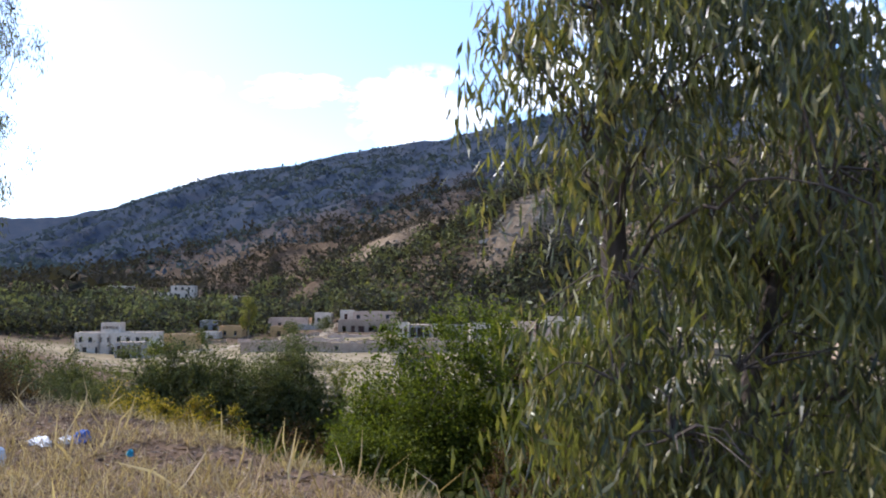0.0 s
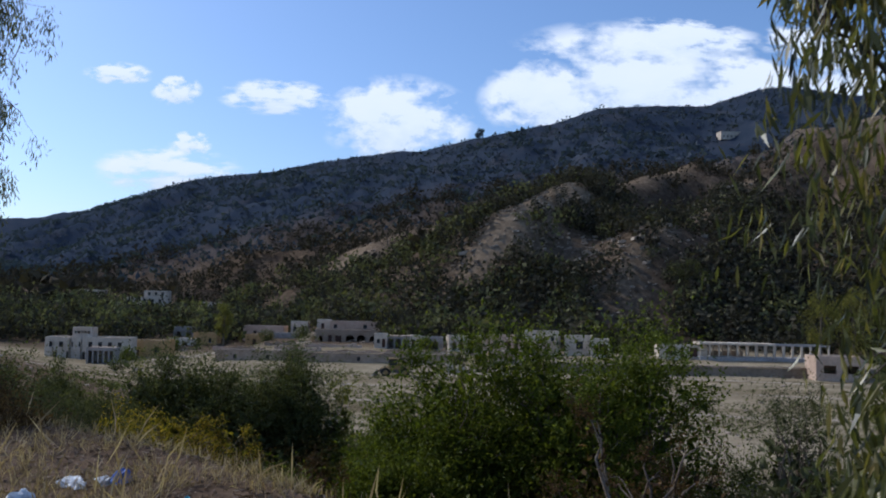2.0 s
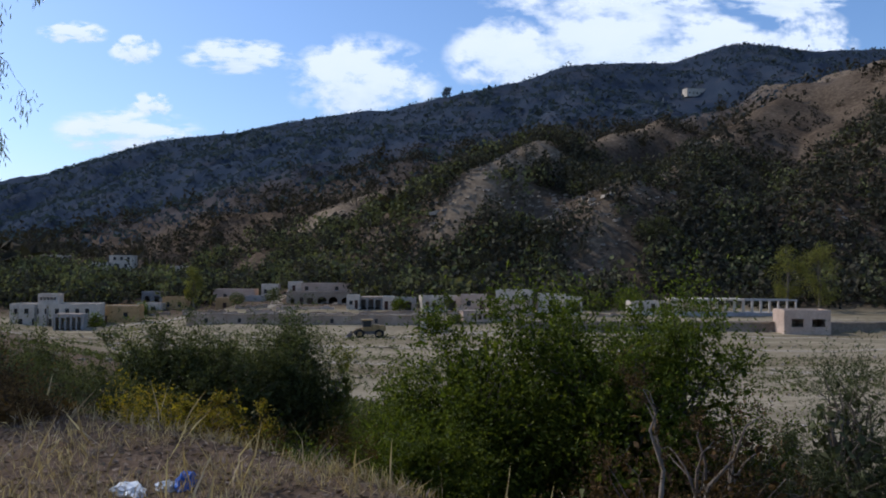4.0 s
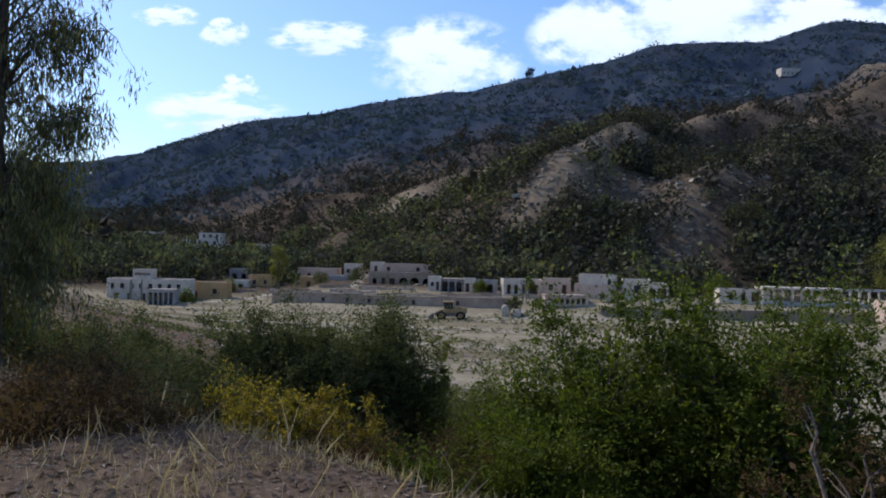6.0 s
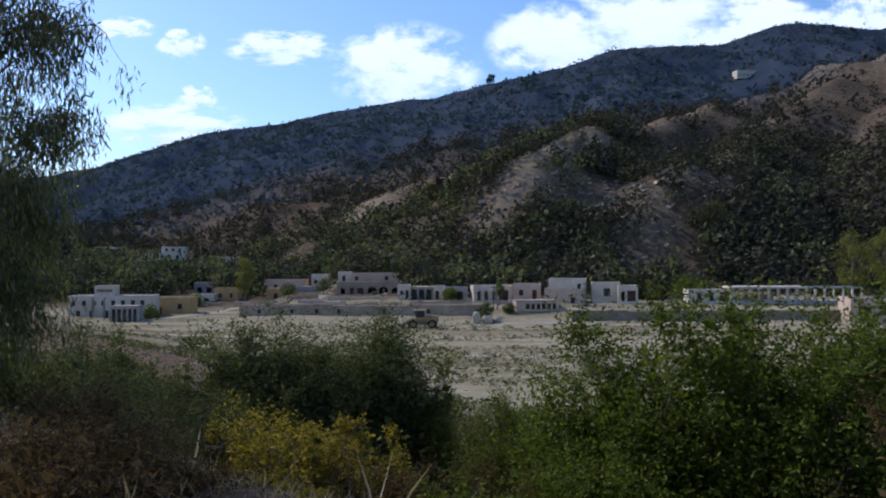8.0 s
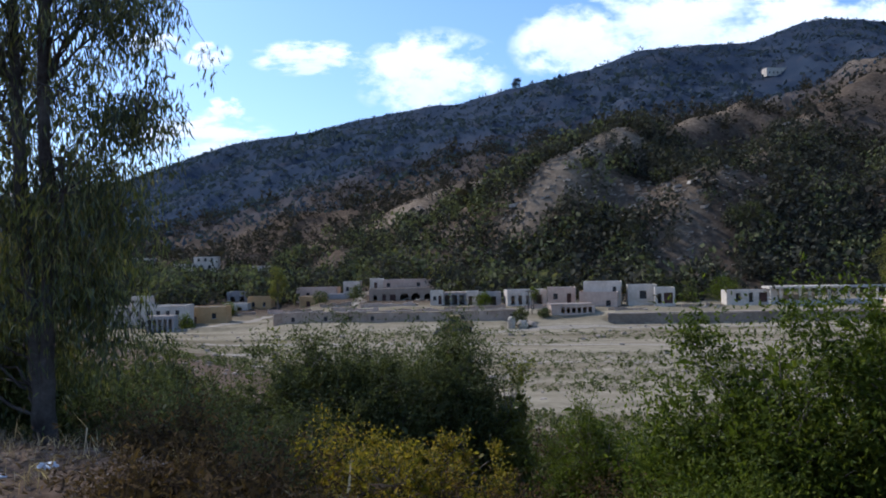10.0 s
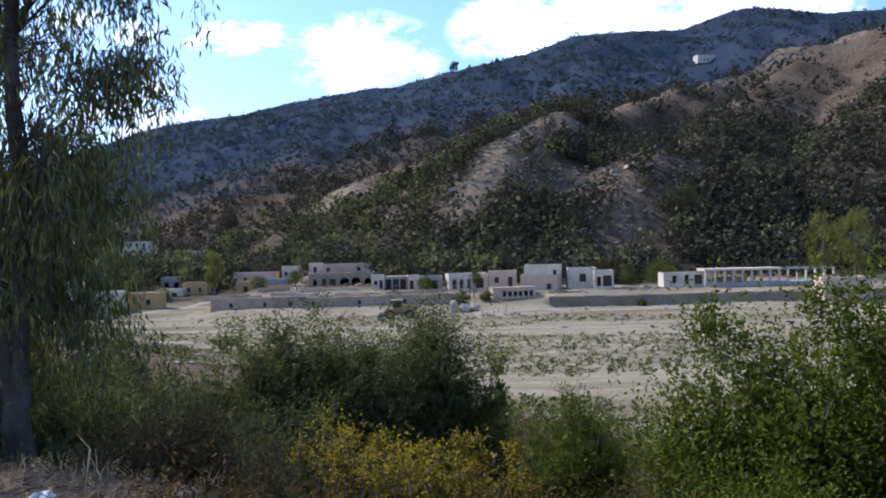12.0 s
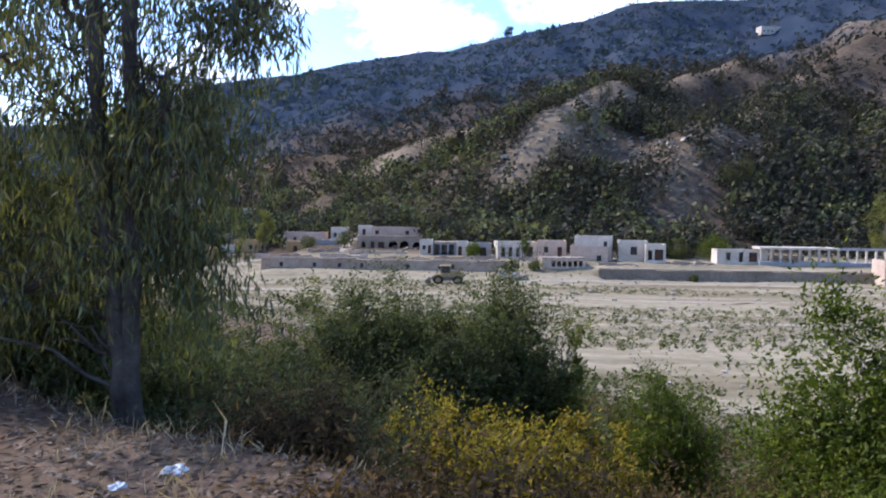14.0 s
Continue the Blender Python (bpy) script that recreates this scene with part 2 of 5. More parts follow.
def ground_z(x, y):
    x, y = np.asarray(x, float), np.asarray(y, float)
    s = along(x, y)
    q = 0.77 * y - 0.64 * x
    near = np.interp(s - np.interp(q, [-2, 0, 6, 13, 16, 20, 40], [0.4, 1.2, 1.2, -0.2, -1.0, -1.2, -1.2]), [p[0] for p in VERGE], [p[1] for p in VERGE])
    near = near + fbm(x * 0.35, y * 0.35, 3, 3) * 0.22 * np.clip((s + 4) / 6, 0.15, 1)
    bed = near + fbm(x * 0.06, y * 0.06, 3, 9) * np.clip((s - 50) / 30, 0, 1) * 0.5
    # the village's terrace behind its wall, dying out to the left
    back = y - wall_line(x)
    bank = np.clip((back + 8) / 15, 0, 1)
    soft = np.clip((x - 8) / 2, 0, 1) * np.clip((29 - x) / 2, 0, 1)
    step = (np.clip(back / 0.5, 0, 1) * (1 - soft) + bank * soft) * np.interp(x, [-75, -46, -40, 8, 30, 160], [0.4, 0.6, 3.0, 3.0, 2.0, 2.0]) + np.clip(back / 8, 0, 1) * np.interp(x, [8, 30], [0, 1.1])
    heap = 1.3 * np.interp(x, [-46, -40, 6, 10], [0, 1, 1, 0])
    step = step + heap * (np.clip((back + 10) / 8, 0, 1) - np.clip(back / 0.5, 0, 1) * (1 - soft) - bank * soft)
    rise = np.clip(back - 16, 0, None) * np.interp(x, [-140, -90, -40, 0, 40, 100], [0.075, 0.06, 0.02, 0.012, 0.02, 0.03])
    base = bed + step + rise
    base = np.maximum(base, -12.9 + 0.05 * np.clip(-x - 180, 0, None)) if np.ndim(base) else base
    hill = ridge_height(x, y)
    hill = hill - np.abs(fbm(x * 0.014 + 3, y * 0.008, 4, 21)) * 40 * np.clip((y - 330) / 400, 0, 1) * np.clip((to_crest(x, y, CRESTS[0][1]) - 12) / 110, 0, 1)
    hill = hill + fbm(x * 0.05, y * 0.05, 3, 31) * 3.0 * np.clip((y - 240) / 100, 0, 1) * np.interp(y, [500, 800], [1, 0.5])
    hill = hill - 11 * np.exp(-(to_crest(x, y, [(30, 236, 0), (52, 262, 0), (80, 300, 0), (108, 350, 0), (150, 420, 0)]) / 14) ** 2) * np.clip((y - 225) / 30, 0, 1)
    # the slopes lift off behind the village
    k = np.clip((y - np.interp(x, [-150, -60, -30, -6, 14, 34, 60], [262, 262, 252, 238, 220, 206, 203])) / 62, 0, 1)
    base = base + 3.0 * np.clip((y - 226) / 9, 0, 1) * np.exp(-((x + 18) / 13) ** 2)
    return base + np.clip(hill - base, 0, None) * k * k * (3 - 2 * k) * (s > 60)


def mesh_of(name, verts, faces, mat, smooth=False):
    me = bpy.data.meshes.new(name)
    verts, faces = np.asarray(verts, np.float32), np.asarray(faces, np.int32)
    me.vertices.add(len(verts))
    me.vertices.foreach_set("co", verts.ravel())
    k = faces.shape[1]
    me.loops.add(faces.size)
    me.loops.foreach_set("vertex_index", faces.ravel())
    me.polygons.add(len(faces))
    me.polygons.foreach_set("loop_start", np.arange(0, faces.size, k, dtype=np.int32))
    me.polygons.foreach_set("use_smooth", np.full(len(faces), smooth))
    me.update(calc_edges=True)
    me.materials.append(mat)
    return me


def terrain_mat():
    m, n, l, b = material("land", 1.0, 0.0, 0.0)
    pos = n.new("ShaderNodeNewGeometry").outputs["Position"]
    sep = n.new("ShaderNodeSeparateXYZ")
    l.new(pos, sep.inputs[0])
    X, Y, Z = sep.outputs
    fine, mid, broad = (noise_at(n, l, s, 6, 0.65, "Position") for s in (9.0, 0.55, 0.035))
    # dry verge: trodden earth, straw litter
    verge = ramp(n, [(0.3, (0.062, 0.041, 0.028)), (0.5, (0.125, 0.085, 0.056)), (0.72, (0.25, 0.176, 0.118))])
    l.new(mathn(n, l, "ADD", mathn(n, l, "MULTIPLY", fine.outputs[0], 0.55), mathn(n, l, "MULTIPLY", mid.outputs[0], 0.45)), verge.inputs[0])
    # river bed: pale silt and gravel in bands, worn tracks
    wave = n.new("ShaderNodeMapping")
    wave.inputs["Scale"].default_value = (0.012, 0.075, 0.0)
    l.new(pos, wave.inputs[0])
    band = n.new("ShaderNodeTexNoise")
    band.inputs["Scale"].default_value, band.inputs["Detail"].default_value = 1.0, 6.0
    l.new(wave.outputs[0], band.inputs["Vector"])
    bed = ramp(n, [(0.3, (0.145, 0.112, 0.066)), (0.44, (0.22, 0.175, 0.108)), (0.54, (0.32, 0.26, 0.17)), (0.6, (0.22, 0.178, 0.112)), (0.75, (0.28, 0.226, 0.148))])
    l.new(band.outputs[0], bed.inputs[0])
    pebble = ramp(n, [(0.3, (0.72, 0.7, 0.66)), (0.7, (1.2, 1.2, 1.2))])
    l.new(mid.outputs[0], pebble.inputs[0])
    bedc = mix(n, l, 0.8, bed.outputs[0], pebble.outputs[0], "MULTIPLY")
    # hillside: red-brown earth, thin dry grass, pale stone showing
    hill = ramp(n, [(0.34, (0.05, 0.036, 0.024)), (0.48, (0.088, 0.063, 0.042)), (0.6, (0.135, 0.098, 0.066)), (0.74, (0.23, 0.175, 0.12))])
    l.new(mathn(n, l, "ADD", mathn(n, l, "MULTIPLY", mid.outputs[0], 0.5), mathn(n, l, "MULTIPLY", broad.outputs[0], 0.5)), hill.inputs[0])
    s = mathn(n, l, "ADD", mathn(n, l, "MULTIPLY", X, 0.77), mathn(n, l, "MULTIPLY", Y, 0.64))
    s = mathn(n, l, "ADD", s, mathn(n, l, "MULTIPLY", mid.outputs[0], 14.0))
    to_bed = mathn(n, l, "MULTIPLY", mathn(n, l, "SUBTRACT", s, 42.0), 0.06, True)
    y2 = mathn(n, l, "ADD", Y, mathn(n, l, "MULTIPLY", mid.outputs[0], 20.0))
    to_hill = mathn(n, l, "MULTIPLY", mathn(n, l, "SUBTRACT", y2, 208.0), 0.05, True)
    c = mix(n, l, to_bed, verge.outputs[0], bedc)
    # bare eroded soil and bleached grass along the spurs
    soil = ramp(n, [(0.3, (0.13, 0.093, 0.06)), (0.5, (0.225, 0.166, 0.108)), (0.7, (0.34, 0.263, 0.175))])
    l.new(mathn(n, l, "ADD", mathn(n, l, "MULTIPLY", mid.outputs[0], 0.65), mathn(n, l, "MULTIPLY", broad.outputs[0], 0.35)), soil.inputs[0])
    worn = n.new("ShaderNodeAttribute")
    worn.attribute_name = "worn"
    ragged = mathn(n, l, "ADD", worn.outputs["Fac"], mathn(n, l, "MULTIPLY", mathn(n, l, "SUBTRACT", mid.outputs[0], 0.5), 1.1))
    hillc = mix(n, l, mathn(n, l, "MULTIPLY", ragged, 1.0, True), hill.outputs[0], soil.outputs[0])
    c = mix(n, l, to_hill, c, hillc)
    # undergrowth on the high ridge, with blue distance haze painted into its colour
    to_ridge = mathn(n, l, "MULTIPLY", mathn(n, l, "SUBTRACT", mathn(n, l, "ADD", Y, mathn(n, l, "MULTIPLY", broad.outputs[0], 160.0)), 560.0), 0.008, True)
    ridge_haze = ramp(n, [(0.35, (0.028, 0.038, 0.056)), (0.52, (0.04, 0.05, 0.068)), (0.68, (0.072, 0.066, 0.068))])
    l.new(mathn(n, l, "ADD", mathn(n, l, "MULTIPLY", mid.outputs[0], 0.4), mathn(n, l, "MULTIPLY", broad.outputs[0], 0.6)), ridge_haze.inputs[0])
    c = mix(n, l, to_ridge, c, ridge_haze.outputs[0])
    l.new(c, b.inputs["Base Color"])
    bp = n.new("ShaderNodeBump")
    bp.inputs["Strength"].default_value, bp.inputs["Distance"].default_value = 0.5, 0.06
    l.new(fine.outputs[0], bp.inputs["Height"])
    l.new(bp.outputs[0], b.inputs["Normal"])
    return m


def bareness(x, y):
    """Nearly treeless crests and the sunlit flanks left of them."""
    b = np.exp(-(to_crest(x + 3, y + 5, CRESTS[2][1][:3]) / 9) ** 2) * 0.95
    b += 0.75 * np.exp(-(to_crest(x + 4, y + 6, CRESTS[1][1][4:]) / 8) ** 2) + 0.45 * np.exp(-(to_crest(x + 4, y + 6, CRESTS[1][1][1:4]) / 7) ** 2)
    b += 0.5 * np.exp(-(to_crest(x + 3, y + 4, CRESTS[3][1][1:]) / 5) ** 2)
    b += 0.8 * np.exp(-(to_crest(x + 8, y, CRESTS[5][1][2:]) / 12) ** 2)
    return b


def build_ground():
    front = np.linspace(-40, 40, 270)
    rest = np.linspace(40, 320, 60)[1:-1]
    ang = np.radians(np.concatenate([front, rest]))
    r = np.concatenate([[0.001, 0.4], np.geomspace(0.8, 150, 120), np.arange(151, 200, 0.9), np.geomspace(200.8, 1500, 160), np.geomspace(1540, 4700, 25)])
    A, R = np.meshgrid(ang, r)
    x, y = -1.5 + R * np.sin(A), 1.0 + R * np.cos(A)
    z = ground_z(x, y)
    verts = np.stack([x, y, z], -1).reshape(-1, 3)
    na, nr = len(ang), len(r)
    i, j = np.meshgrid(np.arange(na), np.arange(nr - 1))
    i2 = (i + 1) % na
    faces = np.stack([j * na + i, (j + 1) * na + i, (j + 1) * na + i2, j * na + i2], -1).reshape(-1, 4)[:, ::-1]
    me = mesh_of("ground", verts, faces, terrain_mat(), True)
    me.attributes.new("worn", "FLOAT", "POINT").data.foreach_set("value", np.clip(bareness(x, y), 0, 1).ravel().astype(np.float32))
    ob = new("ground", me)
    tagged(ob, "dry earth verge falling to a pale river bed and brown hills", "ground", kind="structure")


build_ground()


# ---- building blocks ----
class Geo:
    """Boxes, tubes and sheets gathered into one mesh of quads."""

    def __init__(self):
        self.v, self.f, self.n = [], [], 0

    def add(self, v, f):
        v, f = np.asarray(v, float), np.asarray(f, int)
        self.v.append(v)
        self.f.append(f + self.n)
        self.n += len(v)
        return self

    def box(self, x0, x1, y0, y1, z0, z1):
        v = [(x, y, z) for z in (z0, z1) for y in (y0, y1) for x in (x0, x1)]
        return self.add(v, [(0, 2, 3, 1), (4, 5, 7, 6), (0, 1, 5, 4), (2, 6, 7, 3), (0, 4, 6, 2), (1, 3, 7, 5)])

    def tube(self, pts, radii, sides=6):
        pts = np.asarray(pts, float)
        way = np.gradient(pts, axis=0)
        way /= np.linalg.norm(way, axis=1)[:, None] + 1e-9
        side = np.cross(way, (0.31, 0.87, 0.38))
        side /= np.linalg.norm(side, axis=1)[:, None] + 1e-9
        up = np.cross(way, side)
        a = np.linspace(0, 2 * np.pi, sides, endpoint=False)
        ring = pts[:, None] + (side[:, None] * np.cos(a)[None, :, None] + up[:, None] * np.sin(a)[None, :, None]) * np.asarray(radii, float)[:, None, None]
        k = len(pts)
        i, j = np.meshgrid(np.arange(sides), np.arange(k - 1))
        i2 = (i + 1) % sides
        f = np.stack([j * sides + i, j * sides + i2, (j + 1) * sides + i2, (j + 1) * sides + i], -1).reshape(-1, 4)
        self.add(ring.reshape(-1, 3), f)
        return self

    def mesh(self, name, mat, smooth=False):
        return mesh_of(name, np.concatenate(self.v), np.concatenate(self.f), mat, smooth)


def part(name, me, parent, label="", m=None):
    ob = new(name, me)
    ob.parent = parent
    if m is not None:
        ob.matrix_local = m
    return tagged(ob, label)


def thing(name, label, category, m=None, group="", kind=""):
    ob = new(name)
    ob.empty_display_size = 0.3
    if m is not None:
        ob.matrix_world = m
    return tagged(ob, label, category, group, kind)


def unit(v):
    return v / (np.linalg.norm(v, axis=-1, keepdims=True) + 1e-9)


def leaf_sheet(rng, P, D, length, width, fold=0.15, droop=0.0):
    """One bent leaf of four corners at each place P, pointing along D."""
    n = len(P)
    D = unit(D)
    S = unit(np.cross(D, rng.normal(size=(n, 3))))
    N = np.cross(S, D)
    L = (length * rng.uniform(0.65, 1.25, n))[:, None]
    Wd = (width * rng.uniform(0.7, 1.2, n))[:, None]
    mid = P + D * L * 0.45 + N * L * fold * rng.uniform(-1, 1, n)[:, None]
    tip = P + D * L
    tip[:, 2] -= (droop * L)[:, 0]
    v = np.stack([P, mid + S * Wd * 0.5, tip, mid - S * Wd * 0.5], 1).reshape(-1, 3)
    return v, np.arange(4 * n).reshape(-1, 4)


def curve_pts(a, b, sag, rng, n=6, wobble=0.05):
    t = np.linspace(0, 1, n)[:, None]
    a, b = np.asarray(a, float), np.asarray(b, float)
    p = a + (b - a) * t
    p[:, 2] += sag * (4 * t * (1 - t))[:, 0]
    p[1:-1] += rng.normal(size=(n - 2, 3)) * wobble * np.linalg.norm(b - a)
    return p


# ---- shrubs ----
def shrub(seed, x, y, rx, ry, top, leaf, label, leaves=9000, size=0.07, wide=0.4, clumps=60, clump_r=0.32, stems=9, name="shrub", bark=TWIG, z=None, spiky=0.35, category="shrub"):
    """A many-stemmed shrub: tapered stems from the foot to clumps of leaves of uneven size."""
    rng = np.random.default_rng(seed)
    z = float(ground_z(x, y)) - 0.05 if z is None else z
    h = top - z
    root = thing(name, label, category, pose(x, y, z))
    leaves, clumps, clump_r, size = int(leaves * 0.88), int(clumps * 1.6), clump_r * 1.2, size * 1.46
    # places of the clumps: a dome with bumps, thinner inside
    u = unit(rng.normal(size=(clumps, 3)))
    u[:, 2] = np.abs(u[:, 2])
    rad = rng.uniform(0.35, 1.0, clumps) ** 0.6
    bump = 1 + 0.28 * np.sin(u[:, 0] * 5 + seed) * np.cos(u[:, 1] * 4 + seed * 2)
    C = u * (rad * bump)[:, None] * np.array([rx - 0.5 * clump_r, ry - 0.5 * clump_r, h - 1.1 * clump_r])
    C[:, 2] = C[:, 2] * 0.92 + h * 0.05
    wood = Geo()
    heads = rng.choice(clumps, min(stems, clumps), replace=False)
    for k in range(clumps):
        q = heads[np.argmin(np.linalg.norm(C[heads] - C[k], axis=1))]
        start = np.array([rng.normal() * 0.15 * rx, rng.normal() * 0.15 * ry, 0.0])
        if k in heads:
            p = curve_pts(start, C[k], 0.12 * h, rng, 7, 0.03)
            wood.tube(p, np.linspace(0.022 + 0.012 * h, 0.006, 7), 5)
        else:
            p = curve_pts(C[q] * np.array([0.55, 0.55, 0.6]), C[k], 0.08 * h, rng, 5, 0.05)
            wood.tube(p, np.linspace(0.012 + 0.003 * h, 0.003, 5), 4)
    part("stem", wood.mesh("stem", bark, True), root)
    # leaves along short shoots in each clump
    share = rng.dirichlet(np.ones(clumps) * 3)
    who = rng.choice(clumps, leaves, p=share)
    cr = clump_r * rng.uniform(0.6, 1.4, clumps)
    shoots = 14
    sd = unit(rng.normal(size=(clumps, shoots, 3)) + unit(C)[:, None] * 0.9 + np.array([0, 0, 0.5]))
    sl = rng.uniform(0.5, 1.0 + spiky * 2, (clumps, shoots))
    si = rng.integers(0, shoots, leaves)
    pos = rng.uniform(0.05, 1.0, leaves)
    D = sd[who, si]
    P = C[who] + D * (pos * sl[who, si] * cr[who])[:, None] + rng.normal(size=(leaves, 3)) * 0.06 * cr[who][:, None] * 2
    P[:, 2] = np.maximum(P[:, 2], 0.02)
    v, f = leaf_sheet(rng, P, D * 0.5 + rng.normal(size=(leaves, 3)) * 0.8, size, size * wide)
    core = leaves // 8
    who = rng.integers(0, clumps, core)
    P2 = C[who] * rng.uniform(0.35, 0.95, (core, 1)) + rng.normal(size=(core, 3)) * 0.35 * clump_r
    P2[:, 2] = np.clip(P2[:, 2], 0.03, None)
    v2, f2 = leaf_sheet(rng, P2, rng.normal(size=(core, 3)), size * 2.6, size * 1.5)
    part("foliage", mesh_of("foliage", np.concatenate([v, v2]), np.concatenate([f, f2 + len(v)]), leaf), root)
    return root


def tufts(rng, x, y, size, tall, quads, leaf):
    """Plants of a few dozen leaf clumps each, for slopes far off."""
    n = len(x)
    P = np.stack([x, y, ground_z(x, y)], -1)
    u = unit(rng.normal(size=(n, quads, 3))) * (rng.uniform(0.3, 1, (n, quads)) ** 0.5)[..., None]
    lump = 1 + 0.35 * np.sin(u[..., 0] * 4 + rng.uniform(0, 6, (n, 1))) * np.cos(u[..., 1] * 4 + rng.uniform(0, 6, (n, 1)))
    Q = u * lump[..., None] * np.stack([size, size, size * tall], -1)[:, None, :] * 0.5
    Q[..., 2] += (size * tall * 0.42)[:, None]
    Q = P[:, None] + Q
    Q = Q.reshape(-1, 3)
    v, f = leaf_sheet(rng, Q, rng.normal(size=Q.shape), 1.0, 0.75, 0.25)
    big = np.repeat(size * leaf, quads)[:, None, None]
    v = (Q[:, None] + (v.reshape(-1, 4, 3) - Q[:, None]) * big).reshape(-1, 3)
    return v, f


# ---- eucalyptus ----
def eucalyptus(seed, x, y, trunks, limbs, sprays, leaves, leaf_len, label, crown, weep=1.0, name="eucalyptus_tree", spray_len=0.9, bunch=0.3):
    """trunks: lists of (places, radii); crown: list of (centre, radii, share) in which hanging sprays grow."""
    rng = np.random.default_rng(seed)
    z = float(ground_z(x, y)) - 0.08
    root = thing(name, label, "tree", pose(x, y, z))
    axes = []
    for pts, radii in trunks:
        pts = np.array(pts, float)
        t = np.linspace(0, 1, len(pts))
        tt = np.linspace(0, 1, 18)
        p = np.stack([np.interp(tt, t, pts[:, k]) for k in range(3)], 1) + rng.normal(size=(18, 3)) * 0.012
        r = np.interp(tt, t, radii) * (1 + 0.06 * rng.normal(size=18))
        part("trunk", Geo().tube(p, r, 12).mesh("trunk", BARK_EUC, True), root, "smooth pale trunk with peeling bark")
        axes.append(p)
    stem = np.concatenate(axes)
    share = np.array([c[2] for c in crown], float)
    # boughs first, then the sprays bunched round them, with gaps between
    boughs = sprays // 5
    pick = rng.choice(len(crown), boughs, p=share / share.sum())
    u = unit(rng.normal(size=(boughs, 3))) * (rng.uniform(0, 1, boughs) ** 0.45)[:, None]
    B = np.array([crown[k][0] for k in pick]) + u * np.array([crown[k][1] for k in pick])
    C = B[rng.integers(0, boughs, sprays)] + rng.normal(size=(sprays, 3)) * bunch * np.array([1.0, 1.0, 0.7])
    C[:, 2] = np.maximum(C[:, 2], 0.4)
    # limbs that carry them
    heads = rng.choice(sprays, limbs, replace=False)
    wood = Geo()
    for q in heads:
        lower = stem[stem[:, 2] < C[q][2] - 0.15 * abs(C[q][2])]
        base = lower[np.argmin(np.linalg.norm(lower - C[q], axis=1))] if len(lower) else stem[0]
        d = np.linalg.norm(C[q] - base)
        limb = Geo().tube(curve_pts(base, C[q], 0.12 * d, rng, 8, 0.03), np.linspace(0.009 + 0.006 * d, 0.004, 8), 6)
        part("limb", limb.mesh("limb", BARK_EUC, True), root)
    for k in range(sprays):
        q = heads[np.argmin(np.linalg.norm(C[heads] - C[k], axis=1))]
        if k != q:
            wood.tube(curve_pts(C[q], C[k], 0.1, rng, 4, 0.06), [0.008, 0.006, 0.004, 0.003], 4)
    tagged(part("twig", wood.mesh("twig", BARK_EUC, True), root), kind="stuff")
    # leaves hang along drooping twigs
    out = unit(rng.normal(size=(sprays, 3)) * np.array([1, 1, 0.15]) - np.array([0, 0, 0.9 * weep]))
    ln = spray_len * rng.uniform(0.4, 1.2, sprays)
    who = rng.integers(0, sprays, leaves)
    pos = rng.uniform(0, 1, leaves)
    P = C[who] + out[who] * (pos * ln[who])[:, None]
    P[:, 2] -= (pos ** 2 * ln[who]) * 0.5 * weep
    P += rng.normal(size=(leaves, 3)) * 0.10 * (0.3 + spray_len)
    P[:, 2] = np.maximum(P[:, 2], 0.15)
    D = rng.normal(size=(leaves, 3)) * 0.34 + np.array([0, 0, -1.0 * weep])
    v, f = leaf_sheet(rng, P, D, leaf_len, leaf_len * 0.16, 0.12)
    part("foliage", mesh_of("foliage", v, f, LEAF_EUC), root, "drooping narrow grey-green leaves")
    return root


eucalyptus(11, 3.05, 2.7,
           [([(0, 0, 0), (-0.12, 0, 0.8), (-0.33, 0.0, 2.0), (-0.38, 0, 3.6), (-0.3, 0, 6.0)], [0.1, 0.085, 0.075, 0.06, 0.02]),
            ([(0.12, 0.05, 0), (0.35, 0.1, 1.0), (0.8, 0.2, 2.4), (1.0, 0.3, 5.0)], [0.07, 0.06, 0.05, 0.015])],
           60, 520, 32000, 0.13, "young eucalyptus with drooping leaves beside the path",
           [((0.1, -0.3, 3.4), (1.25, 1.1, 1.7), 5), ((-0.35, -0.4, 1.25), (0.65, 0.8, 0.9), 2.2), ((1.0, -0.1, 1.9), (1.3, 1.2, 1.6), 5), ((-1.15, -0.7, 2.4), (0.25, 0.25, 0.2), 0.3), ((-0.75, -0.4, 3.3), (0.35, 0.4, 0.6), 1.0)],
           spray_len=0.62, bunch=0.15)
